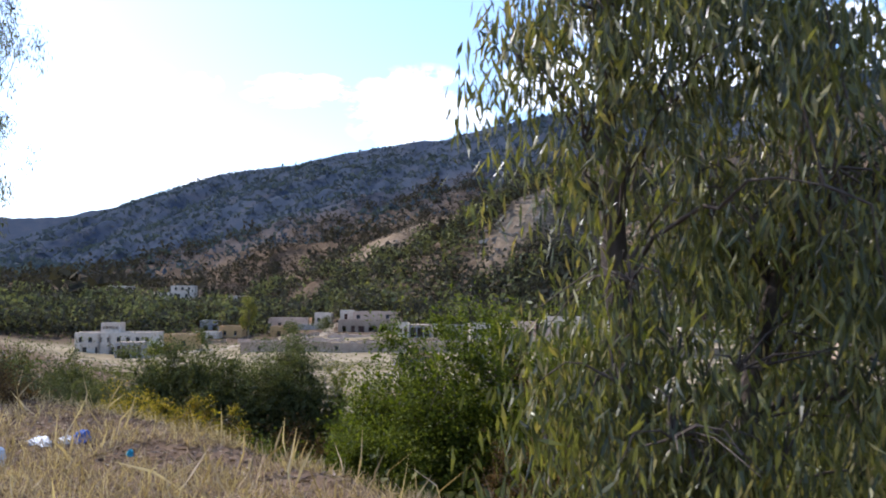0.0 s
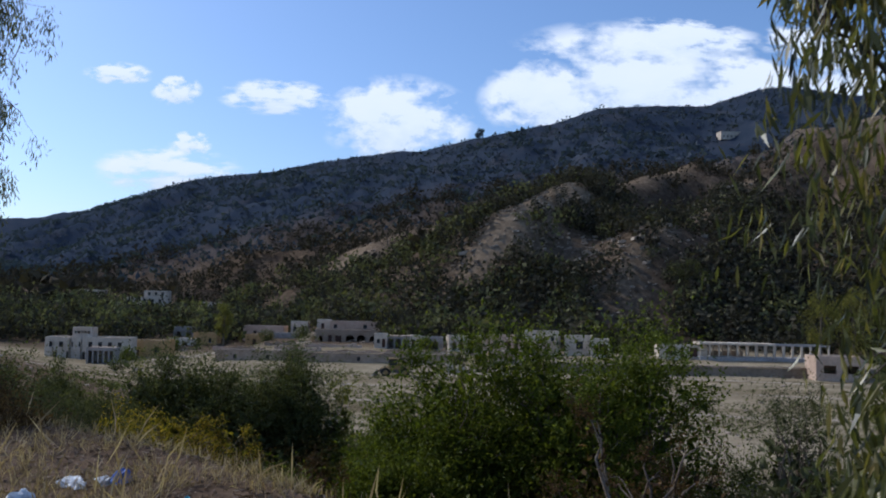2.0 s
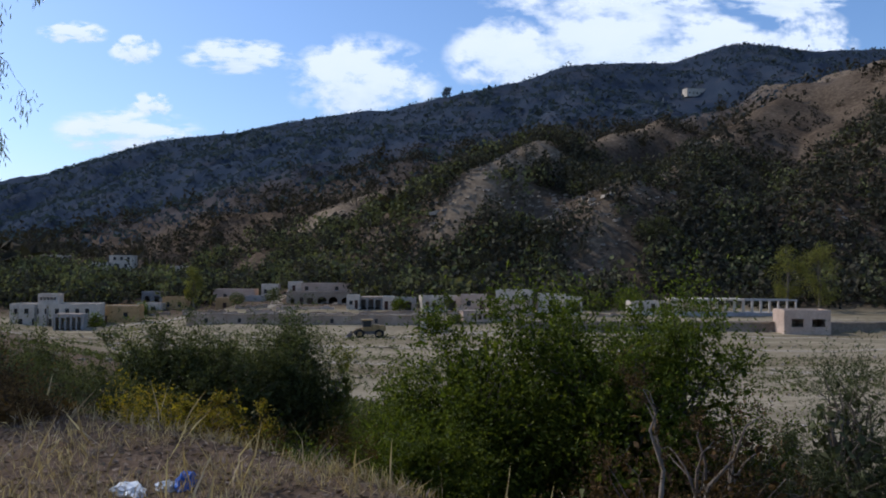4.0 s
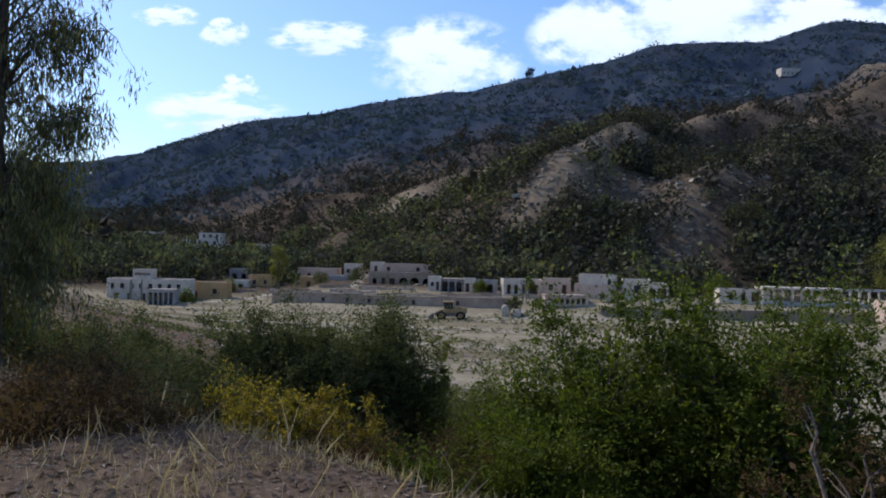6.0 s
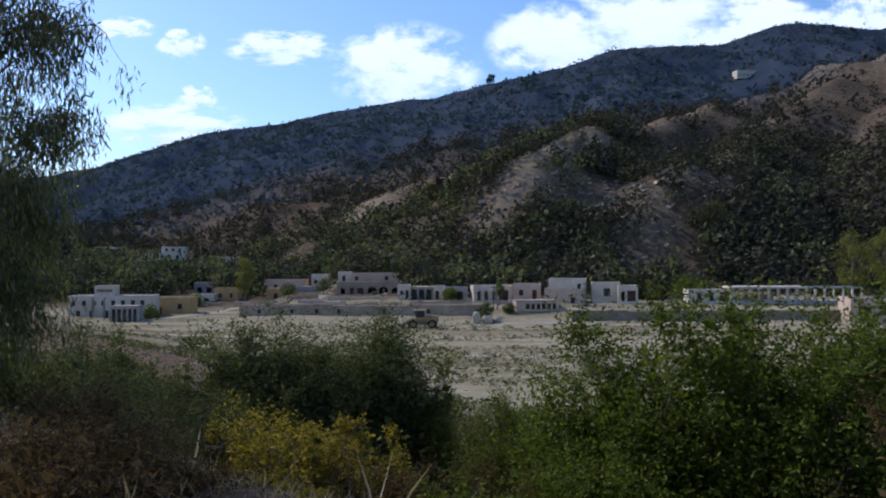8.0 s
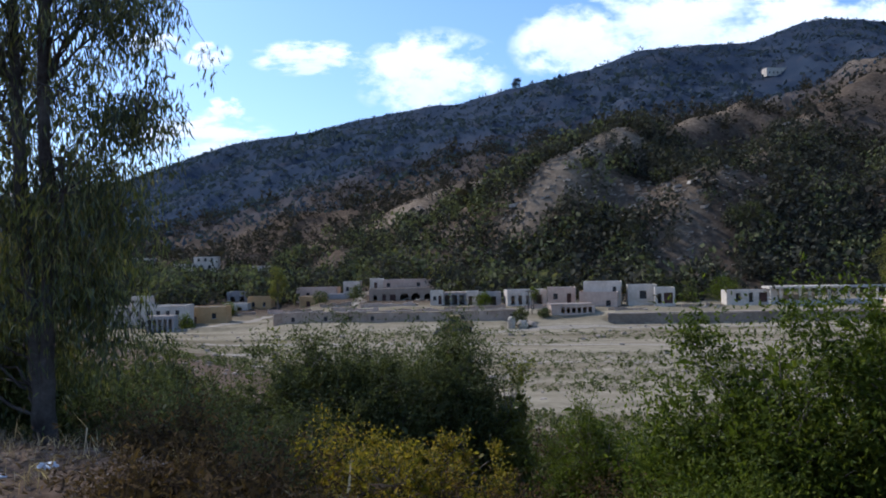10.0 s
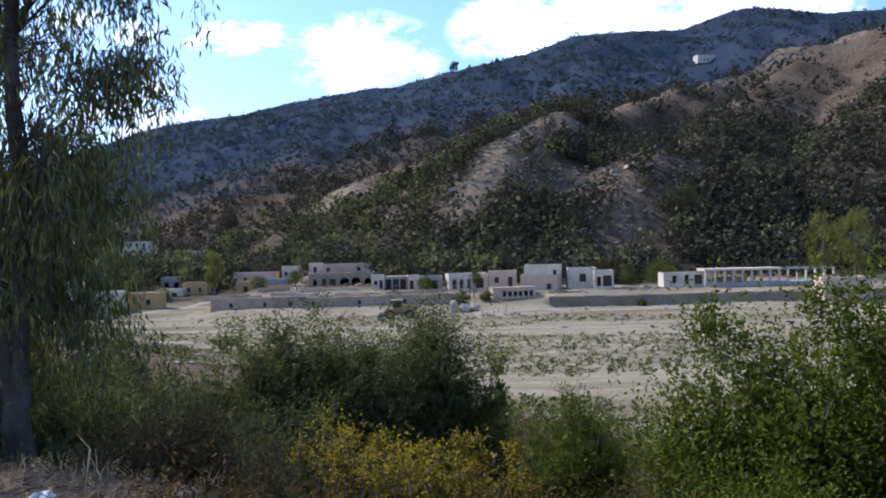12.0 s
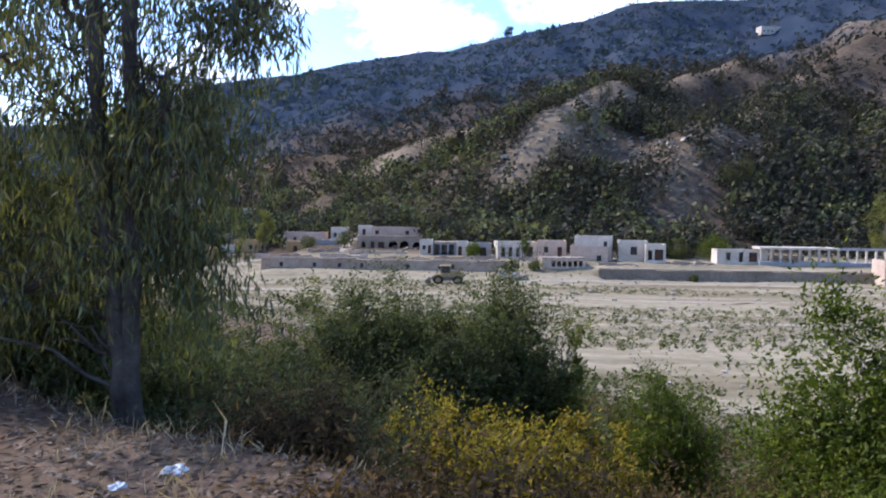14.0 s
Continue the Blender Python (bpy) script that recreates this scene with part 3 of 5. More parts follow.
eucalyptus(12, -8.2, 13.6,
           [([(0, 0, 0), (-0.03, 0, 0.9), (-0.22, 0.1, 2.2), (-0.34, 0.1, 4.5), (-0.4, 0.2, 7.5), (-0.5, 0.2, 10)], [0.125, 0.095, 0.08, 0.07, 0.055, 0.03]),
            ([(0.08, -0.03, 0.1), (0.05, -0.03, 1.0), (0.08, 0, 2.2), (0.05, 0, 4.5), (0.2, -0.1, 7.5), (0.3, -0.1, 10)], [0.10, 0.085, 0.08, 0.07, 0.055, 0.03])],
           90, 1500, 66000, 0.14, "tall twin-trunked eucalyptus with hanging grey-green leaves on the verge",
           [((-0.8, 0.2, 7.6), (2.2, 2.1, 3.2), 9), ((-1.1, 0.5, 4.0), (1.5, 1.6, 1.6), 4.6), ((-1.6, 0.7, 2.0), (1.5, 1.2, 1.3), 4.8), ((0.9, 0.0, 5.4), (0.55, 0.7, 0.6), 0.9), ((0.85, -0.1, 4.1), (0.4, 0.5, 0.3), 0.5), ((0.45, 0.2, 3.0), (0.45, 0.6, 0.8), 1.5), ((0.4, 0.3, 1.9), (0.35, 0.5, 0.5), 1.0)],
           spray_len=0.55, bunch=0.3)

# ---- shrubs on the bank ----
shrub(1, -4.45, 16.0, 1.95, 2.0, -0.45, LEAF_YELLOW, "rounded shrub turning yellow on the bank", 36000, 0.042, 0.5, 160, 0.26, spiky=0.12)
shrub(2, -3.55, 26.8, 1.65, 1.6, 0.45, LEAF_OLIVE, "tall dark olive-green shrub with upright shoots", 32000, 0.085, 0.3, 120, 0.5, spiky=0.6)
shrub(3, -5.7, 25.6, 2.2, 1.9, 0.25, LEAF_OLIVE, "tall dark olive-green shrub", 32000, 0.085, 0.3, 120, 0.55, spiky=0.5)
shrub(4, -7.3, 24.9, 2.2, 1.8, 0.15, LEAF_OLIVE, "broad olive-green shrub among darker shrubs", 30000, 0.08, 0.33, 120, 0.5, spiky=0.4)
shrub(5, -6.8, 17.2, 1.8, 1.5, -0.15, LEAF_GREY, "grey-green shrub with small leaves", 24000, 0.05, 0.35, 90, 0.36, spiky=0.5)
shrub(6, -8.9, 17.6, 1.8, 1.5, -0.1, LEAF_GREY, "grey-green shrub near the eucalyptus", 22000, 0.05, 0.35, 80, 0.36, spiky=0.5)
shrub(7, 1.5, 17.5, 2.45, 2.1, 0.9, LEAF_GREEN, "bushy green shrub with fresh leaves", 52000, 0.075, 0.42, 190, 0.5, spiky=0.6)
shrub(8, 4.2, 16.9, 3.0, 2.2, 1.6, LEAF_GREEN, "large green shrub with upright leafy shoots", 62000, 0.075, 0.42, 220, 0.5, stems=14, spiky=0.7)
shrub(9, 4.2, 12.9, 2.6, 1.3, -0.1, LEAF_DRY, "withered red-brown weeds on the bank", 14000, 0.045, 0.35, 70, 0.25, spiky=0.8)
shrub(10, 7.7, 14.3, 2.4, 1.8, 0.25, LEAF_GREY, "feathery grey-green shrub on the bank", 24000, 0.06, 0.2, 90, 0.4, spiky=0.7)
shrub(11, -0.3, 24.0, 1.5, 1.4, -1.3, LEAF_GREEN, "dense dark green rounded shrub", 26000, 0.07, 0.25, 120, 0.42, spiky=0.6)
shrub(12, -2.1, 26.4, 0.75, 0.7, -0.7, LEAF_SAPLING, "thin yellow-green sapling below the bank", 4500, 0.08, 0.4, 34, 0.25, stems=3, spiky=0.5, name="sapling", category="tree")
shrub(14, -11.0, 20.5, 2.0, 1.8, 0.4, LEAF_OLIVE, "dark green shrub on the bank", 18000, 0.07, 0.35, 70, 0.45)
shrub(15, -3.2, 15.2, 1.2, 1.0, -1.05, LEAF_DRY, "dry brown shrub beside the yellow one", 12000, 0.045, 0.35, 40, 0.22, spiky=0.8)
shrub(26, 6.6, 16.0, 2.2, 1.3, -0.9, LEAF_GREEN, "low leafy green growth beside a large shrub", 14000, 0.06, 0.45, 70, 0.36, spiky=0.5)
shrub(27, -7.3, 13.6, 1.6, 0.9, -0.15, LEAF_GREY, "dark grey-green shrub at the foot of the eucalyptus", 16000, 0.05, 0.4, 80, 0.32, spiky=0.4)
shrub(23, -9.9, 24.6, 1.9, 1.6, -0.55, LEAF_OLIVE, "olive-green shrub at the end of a thicket", 14000, 0.08, 0.33, 60, 0.45, spiky=0.5)
shrub(24, -8.4, 26.6, 0.4, 0.4, 0.6, LEAF_SAPLING, "slender yellow-leaved sapling rising above shrubs", 900, 0.08, 0.4, 16, 0.22, stems=2, spiky=0.4, name="sapling", category="tree")
shrub(16, -12.2, 28.5, 1.3, 1.1, -0.2, LEAF_OLIVE, "small olive-green tree below the bank", 8000, 0.09, 0.35, 40, 0.4)
shrub(17, -9.9, 15.2, 1.5, 1.1, 1.5, LEAF_OLIVE, "dark shrub crowding behind the eucalyptus", 14000, 0.06, 0.35, 70, 0.34, spiky=0.6)
shrub(18, -6.7, 14.5, 1.35, 1.0, -0.3, LEAF_GREY, "low grey-green shrub at the edge of the bank", 15000, 0.045, 0.35, 70, 0.3, spiky=0.6)
shrub(19, -8.3, 15.4, 1.2, 0.9, 0.3, LEAF_OLIVE, "dark low shrub beside the eucalyptus", 11000, 0.055, 0.35, 60, 0.3, spiky=0.6)
shrub(20, -6.0, 13.3, 0.7, 0.7, -0.8, LEAF_GREY, "small grey-green weeds at the edge of the bank", 9000, 0.045, 0.3, 50, 0.24, spiky=0.7)
shrub(21, -1.5, 15.6, 1.0, 0.9, -1.2, LEAF_DRY, "reddish withered weeds between green shrubs", 7000, 0.045, 0.3, 40, 0.26, spiky=0.9)
shrub(22, 0.3, 15.6, 1.7, 1.1, -0.9, LEAF_GREEN, "low leafy green growth at the foot of shrubs", 26000, 0.06, 0.45, 60, 0.34, spiky=0.6)

for k, (a, b, r, top) in enumerate(((-5.4, 10.0, 0.9, 0.4), (-6.5, 12.6, 0.7, 0.3), (-4.5, 9.3, 0.7, 0.15), (-5.2, 9.0, 0.6, 0.2))):
    shrub(30 + k, a, b, r, r * 0.8, top, LEAF_DRY, "withered dark brown weeds on the verge", 9000, 0.04, 0.3, 50, 0.22, spiky=0.9)

shrub(28, -1.9, 14.3, 0.8, 0.8, -1.25, LEAF_GREEN, "low green plant on the bank", 9000, 0.055, 0.4, 40, 0.26, spiky=0.6)
shrub(29, 5.7, 7.1, 1.5, 1.3, 2.0, LEAF_OLIVE, "dark shrub crowding behind the young eucalyptus", 26000, 0.075, 0.33, 110, 0.42, spiky=0.5)
# ---- dry grass on the verge ----
def dry_grass():
    rng = np.random.default_rng(5)
    n = 66000
    s = 0.8 + 3.6 * rng.power(1.3, n)
    q = rng.uniform(-9, 24, n)
    x, y = 0.77 * s - 0.64 * q, 0.64 * s + 0.77 * q
    keep = (fbm(x * 0.8, y * 0.8, 3, 77) > -0.12 - 0.1 * (s < 4)) & (y > 2.2) & (rng.random(n) < np.interp(q, [5.8, 8.8], [1, 0.2]))
    x, y, n = x[keep], y[keep], int(keep.sum())
    P = np.stack([x, y, ground_z(x, y) - 0.01], -1)
    D = rng.normal(size=(n, 3)) * 0.45 + np.array([0, 0, 1.0])
    v, f = leaf_sheet(rng, P, D, 0.22, 0.008, 0.2, 0.15)
    tall = rng.random(n) < 0.014
    v.reshape(-1, 4, 3)[tall] = P[tall][:, None] + (v.reshape(-1, 4, 3)[tall] - P[tall][:, None]) * np.array([2.4, 2.4, 2.8])
    ob = new("dry_grass", mesh_of("dry_grass", v, f, STRAW))
    tagged(ob, "bleached dry grass and stalks on the verge", "grass", kind="stuff")


dry_grass()


def fallen_leaves():
    rng = np.random.default_rng(6)
    n = 22000
    s, q = rng.uniform(0.2, 5.5, n), rng.uniform(2, 21, n)
    x, y = 0.77 * s - 0.64 * q, 0.64 * s + 0.77 * q
    P = np.stack([x, y, ground_z(x, y) + 0.012], -1)
    v, f = leaf_sheet(rng, P, rng.normal(size=(n, 3)) * np.array([1, 1, 0.18]), 0.09, 0.022, 0.2)
    tagged(new("fallen_leaves", mesh_of("fallen_leaves", v, f, LITTER)), "dry fallen leaves lying on the earth", "leaf litter", kind="stuff")


fallen_leaves()


def bank_growth():
    """Low dusty undergrowth filling the bank between the shrubs."""
    rng = np.random.default_rng(8)
    n = 3600
    s, q = rng.uniform(4.6, 34, n), rng.uniform(-22, 40, n)
    x, y = 0.77 * s - 0.64 * q, 0.64 * s + 0.77 * q
    ok = (y > 6) & (fbm(x * 0.12, y * 0.12, 3, 15) > -0.22) & (np.hypot(x + 4.3, y - 14.0) > 2.3)
    x, y = x[ok], y[ok]
    half = rng.random(len(x)) < 0.38
    for m, mat, name, label in ((half, LEAF_DRY, "dry_undergrowth", "withered brown weeds covering the bank"), (~half, LEAF_OLIVE, "green_undergrowth", "low olive-green weeds covering the bank")):
        v, f = tufts(rng, x[m], y[m], rng.uniform(0.5, 1.3, m.sum()), rng.uniform(0.5, 0.8, m.sum()), 42, 0.13)
        tagged(new(name, mesh_of(name, v, f, mat)), label, "undergrowth", kind="stuff")



bank_growth()

# ---- hillside growth ----
def scatter(seed, n, y0, y1, half, keep):
    rng = np.random.default_rng(seed)
    y = np.sqrt(rng.uniform(y0 ** 2, y1 ** 2, n))
    x = np.tan(rng.uniform(-radians(half), radians(half), n)) * y
    ok = keep(x, y, rng)
    return rng, x[ok], y[ok]


def hill_growth():
    # woodland at the foot of the hills: dark evergreens with paler oaks among them
    rng, x, y = scatter(41, 5600, 198, 345, 37, lambda x, y, r: (r.random(len(x)) > bareness(x, y)) & (fbm(x * 0.035, y * 0.035, 3, 51) > np.where(x < 28, -0.36, np.interp(y, [225, 260], [-0.36, -0.2]))) & (r.random(len(x)) < np.interp(y, [235, 270, 330], [1.0, 0.85, 0.6])) & (y > np.interp(x, [-140, -90, -50, -20, 0, 30, 60, 110], [222, 222, 232, 228, 212, 204, 200, 206])) & clear_of_homes(x, y))
    size = rng.uniform(2.4, 6.2, len(x)) * np.interp(y, [210, 300], [1.7, 1.4])
    pale = rng.random(len(x)) < np.interp(x, [-60, 20, 60], [0.5, 0.35, 0.12])
    for m, mat, name, label in ((~pale, LEAF_WOOD, "hill_woodland", "dark evergreen trees crowding the foot of the hills"), (pale, LEAF_OAK, "oak_woodland", "olive-green oaks among darker trees")):
        v, f = tufts(rng, x[m], y[m], size[m], rng.uniform(0.8, 1.25, m.sum()), 46, 0.19)
        tagged(new(name, mesh_of(name, v, f, mat)), label, "woodland", kind="stuff")
    # scrub on the nearer slopes
    rng, x, y = scatter(42, 11000, 235, 580, 37, lambda x, y, r: (r.random(len(x)) > bareness(x, y) * 0.95) & (ground_z(x, y) > -4) & (fbm(x * 0.03, y * 0.03, 4, 61) > r.normal(-0.1, 0.16, len(x))))
    v, f = tufts(rng, x, y, rng.gamma(1.8, 1.5, len(x)) + 1.0, rng.uniform(0.7, 1.25, len(x)), 17, 0.3)
    tagged(new("hill_scrub", mesh_of("hill_scrub", v, f, LEAF_HILL)), "dark scrub scattered over brown slopes", "scrub", kind="stuff")
    # scrub on the high ridge, its leaf colour blued to imitate haze
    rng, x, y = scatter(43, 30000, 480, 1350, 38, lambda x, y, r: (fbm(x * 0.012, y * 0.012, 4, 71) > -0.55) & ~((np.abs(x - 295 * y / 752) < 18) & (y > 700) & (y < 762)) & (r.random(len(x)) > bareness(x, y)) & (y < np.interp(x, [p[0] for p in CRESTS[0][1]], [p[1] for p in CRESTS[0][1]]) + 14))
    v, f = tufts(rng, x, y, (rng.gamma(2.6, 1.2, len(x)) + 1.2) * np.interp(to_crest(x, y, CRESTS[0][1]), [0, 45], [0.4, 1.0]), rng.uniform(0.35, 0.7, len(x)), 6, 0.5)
    tagged(new("ridge_scrub", mesh_of("ridge_scrub", v, f, LEAF_HAZE)), "scrub covering the high ridge, distance haze put into its colour", "scrub", kind="stuff")


def clear_of_homes(x, y, gap=2.0):
    ok = np.ones(np.shape(x), bool)
    for hx, hy, hw in HOMES:
        ok &= ~((np.abs(x - hx * y / hy) < hw / 2 + gap) & (y > hy - 26) & (y < hy + 10))
    return ok


def rock_mesh(rng, rough=0.3):
    bm = bmesh.new()
    bmesh.ops.create_icosphere(bm, subdivisions=2, radius=1.0)
    for w in bm.verts:
        w.co *= 1 + rough * noise.noise(w.co * 1.7 + Vector(rng.uniform(0, 50, 3)))
    for w in bm.verts:
        w.co.z = max(w.co.z, -0.5)
    return bm


def outcrops():
    """Pale stones lying along the crests of the spurs."""
    rng = np.random.default_rng(9)
    V, F, k = [], [], 0
    base = np.array([(x, y, z) for z in (-0.5, 0.5) for y in (-0.5, 0.5) for x in (-0.5, 0.5)])
    quad = np.array([(0, 2, 3, 1), (4, 5, 7, 6), (0, 1, 5, 4), (2, 6, 7, 3), (0, 4, 6, 2), (1, 3, 7, 5)])
    for crest, count, spread in ((CRESTS[2][1], 700, 11), (CRESTS[3][1][1:], 700, 15), (CRESTS[5][1][2:], 110, 14), (CRESTS[1][1], 90, 14)):
        pts = np.array(crest, float)
        for _ in range(count):
            s = rng.uniform(0, len(pts) - 1.001)
            i = int(s)
            p = pts[i] + (pts[i + 1] - pts[i]) * (s - i)
            x, y = p[0] + rng.normal() * spread - 8, p[1] + rng.normal() * spread * 0.7 - 8
            if y < 222:
                continue
            size = rng.gamma(1.5, 0.26) + 0.15
            b = base * np.array([size * rng.uniform(1, 2.2), size, size * rng.uniform(0.35, 0.7)]) * rng.uniform(0.75, 1.25, (8, 3))
            a = rng.uniform(-1.5, 1.5)
            R = np.array([[math.cos(a), -math.sin(a), 0], [math.sin(a), math.cos(a), 0], [0.25 * math.cos(a), 0, 1]])
            V.append(b @ R.T + np.array([x, y, float(ground_z(x, y)) + 0.1 * size]))
            F.append(quad + k)
            k += 8
    for _ in range(900):
        x, y = rng.uniform(5, 175), rng.uniform(240, 345)
        if float(fbm(np.float64(x * 0.05), np.float64(y * 0.05), 2, 91)) < 0.0:
            continue
        size = rng.gamma(1.6, 0.3) + 0.25
        b = base * np.array([size * rng.uniform(1, 2.0), size, size * rng.uniform(0.5, 0.9)]) * rng.uniform(0.75, 1.25, (8, 3))
        V.append(b + np.array([x, y, float(ground_z(x, y)) + 0.15 * size]))
        F.append(quad + k)
        k += 8
    tagged(new("rock_outcrop", mesh_of("rock_outcrop", np.concatenate(V), np.concatenate(F), ROCK)), "pale broken rocks along the spurs", "rocks", kind="stuff")


outcrops()


# ---- river bed ----
def bed_growth():
    rng = np.random.default_rng(44)
    y = np.sqrt(rng.uniform(38 ** 2, 176 ** 2, 17000))
    x = np.tan(rng.uniform(-0.62, 0.62, 17000)) * y
    ok = (fbm(x * 0.02, y * 0.06, 3, 81) > np.interp(y, [60, 90, 120, 150], [-0.4, -0.15, 0.08, 0.16])) & (along(x, y) > 31)
    x, y = x[ok], y[ok]
    v, f = tufts(rng, x, y, (rng.gamma(2.0, 0.2, len(x)) + 0.2) * np.interp(y, [60, 140], [1.25, 0.85]), rng.uniform(0.4, 0.75, len(x)), 12, 0.29)
    tagged(new("bed_scrub", mesh_of("bed_scrub", v, f, LEAF_OLIVE)), "low grey-green tufts dotting the river bed", "scrub", kind="stuff")
    n = 1300
    y = np.sqrt(rng.uniform(60 ** 2, 174 ** 2, n))
    x = np.tan(rng.uniform(-0.62, 0.62, n)) * y
    base = np.array([(a, b, c) for c in (-0.5, 0.5) for b in (-0.5, 0.5) for a in (-0.5, 0.5)])
    quad = np.array([(0, 2, 3, 1), (4, 5, 7, 6), (0, 1, 5, 4), (2, 6, 7, 3), (0, 4, 6, 2), (1, 3, 7, 5)])
    size = rng.gamma(1.6, 0.1, n) + 0.08
    v = base[None] * rng.uniform(0.6, 1.3, (n, 8, 3)) * (size[:, None, None] * np.array([1.3, 1.0, 0.6]))
    v = v + np.stack([x, y, ground_z(x, y) + size * 0.15], -1)[:, None]
    f = quad[None] + (np.arange(n) * 8)[:, None, None]
    tagged(new("river_stones", mesh_of("river_stones", v.reshape(-1, 3), f.reshape(-1, 4), ROCK)), "pale stones strewn over the river bed", "stones", kind="stuff")


bed_growth()


# ---- worn tracks ----
TRACK = grainy("pale_dust", (0.29, 0.233, 0.16), (0.39, 0.317, 0.225), 3.0, 0.2, 0.95, 0.2, "Position")


def dirt_track(pts, width, label):
    """A ribbon of pale dust that follows the ground, with frayed edges."""
    pts = np.array(pts, float)
    t = np.linspace(0, 1, len(pts))
    tt = np.linspace(0, 1, 90)
    x, y = np.interp(tt, t, pts[:, 0]), np.interp(tt, t, pts[:, 1])
    y = y + fbm(x * 0.05, x * 0.0 + width, 3, 5) * 3
    dx, dy = np.gradient(x), np.gradient(y)
    n = np.hypot(dx, dy) + 1e-9
    rows = []
    for side in (-1.0, -0.4, 0.4, 1.0):
        w = width / 2 * side * (1 + 0.9 * fbm(tt * 22, tt * 0 + side, 3, 7))
        px, py = x - dy / n * w, y + dx / n * w
        rows.append(np.stack([px, py, ground_z(px, py) + 0.035], -1))
    v = np.stack(rows, 1)
    i, j = np.meshgrid(np.arange(3), np.arange(89))
    f = np.stack([j * 4 + i, j * 4 + i + 1, (j + 1) * 4 + i + 1, (j + 1) * 4 + i], -1).reshape(-1, 4)
    tagged(new("dirt_track", mesh_of("dirt_track", v.reshape(-1, 3), f, TRACK, True)), label, "track", kind="structure")


dirt_track([(-1, 161), (6, 166), (14, 170), (24, 171), (50, 168), (95, 160)], 2.6, "pale dusty track past the boulders")
dirt_track([(-70, 150), (-30, 146), (10, 140), (45, 136), (90, 138)], 2.2, "pale track across the river bed")
dirt_track([(-66, 178), (-58, 186), (-53, 198), (-50, 214), (-46, 226)], 3.2, "pale ramp climbing into the village")
dirt_track([(-40, 128), (0, 118), (40, 112), (70, 104)], 2.0, "faint pale track over gravel")
dirt_track([(-31, 208), (-30, 222), (-31, 238), (-28, 250)], 3.4, "pale lane rising between the houses")

# ---- village ----
def panel(geo, at, length, h, thick, openings, foot=1.0):
    """A wall with openings through it. at(a, b, c): along, into and up to places in the house."""
    def block(a0, a1, c0, c1, b0=0.0, b1=thick):
        p = [at(a, b, c) for c in (c0, c1) for b in (b0, b1) for a in (a0, a1)]
        geo.add(p, [(0, 2, 3, 1), (4, 5, 7, 6), (0, 1, 5, 4), (2, 6, 7, 3), (0, 4, 6, 2), (1, 3, 7, 5)])
    edge = 0.0
    for a, w, zb, zt, kind in sorted(openings):
        block(edge, a, -foot, h)
        block(a, a + w, zt, h)
        block(a, a + w, -foot, zb)
        if kind == "arch":
            r = w / 2
            for k in range(6):
                x0, x1 = r * k / 6, r * (k + 1) / 6
                low = zt - r + math.sqrt(max(r * r - (r - (x0 + x1) / 2) ** 2, 0))
                block(a + x0, a + x1, low, zt)
                block(a + w - x1, a + w - x0, low, zt)
        edge = a + w
    block(edge, length, -foot, h)


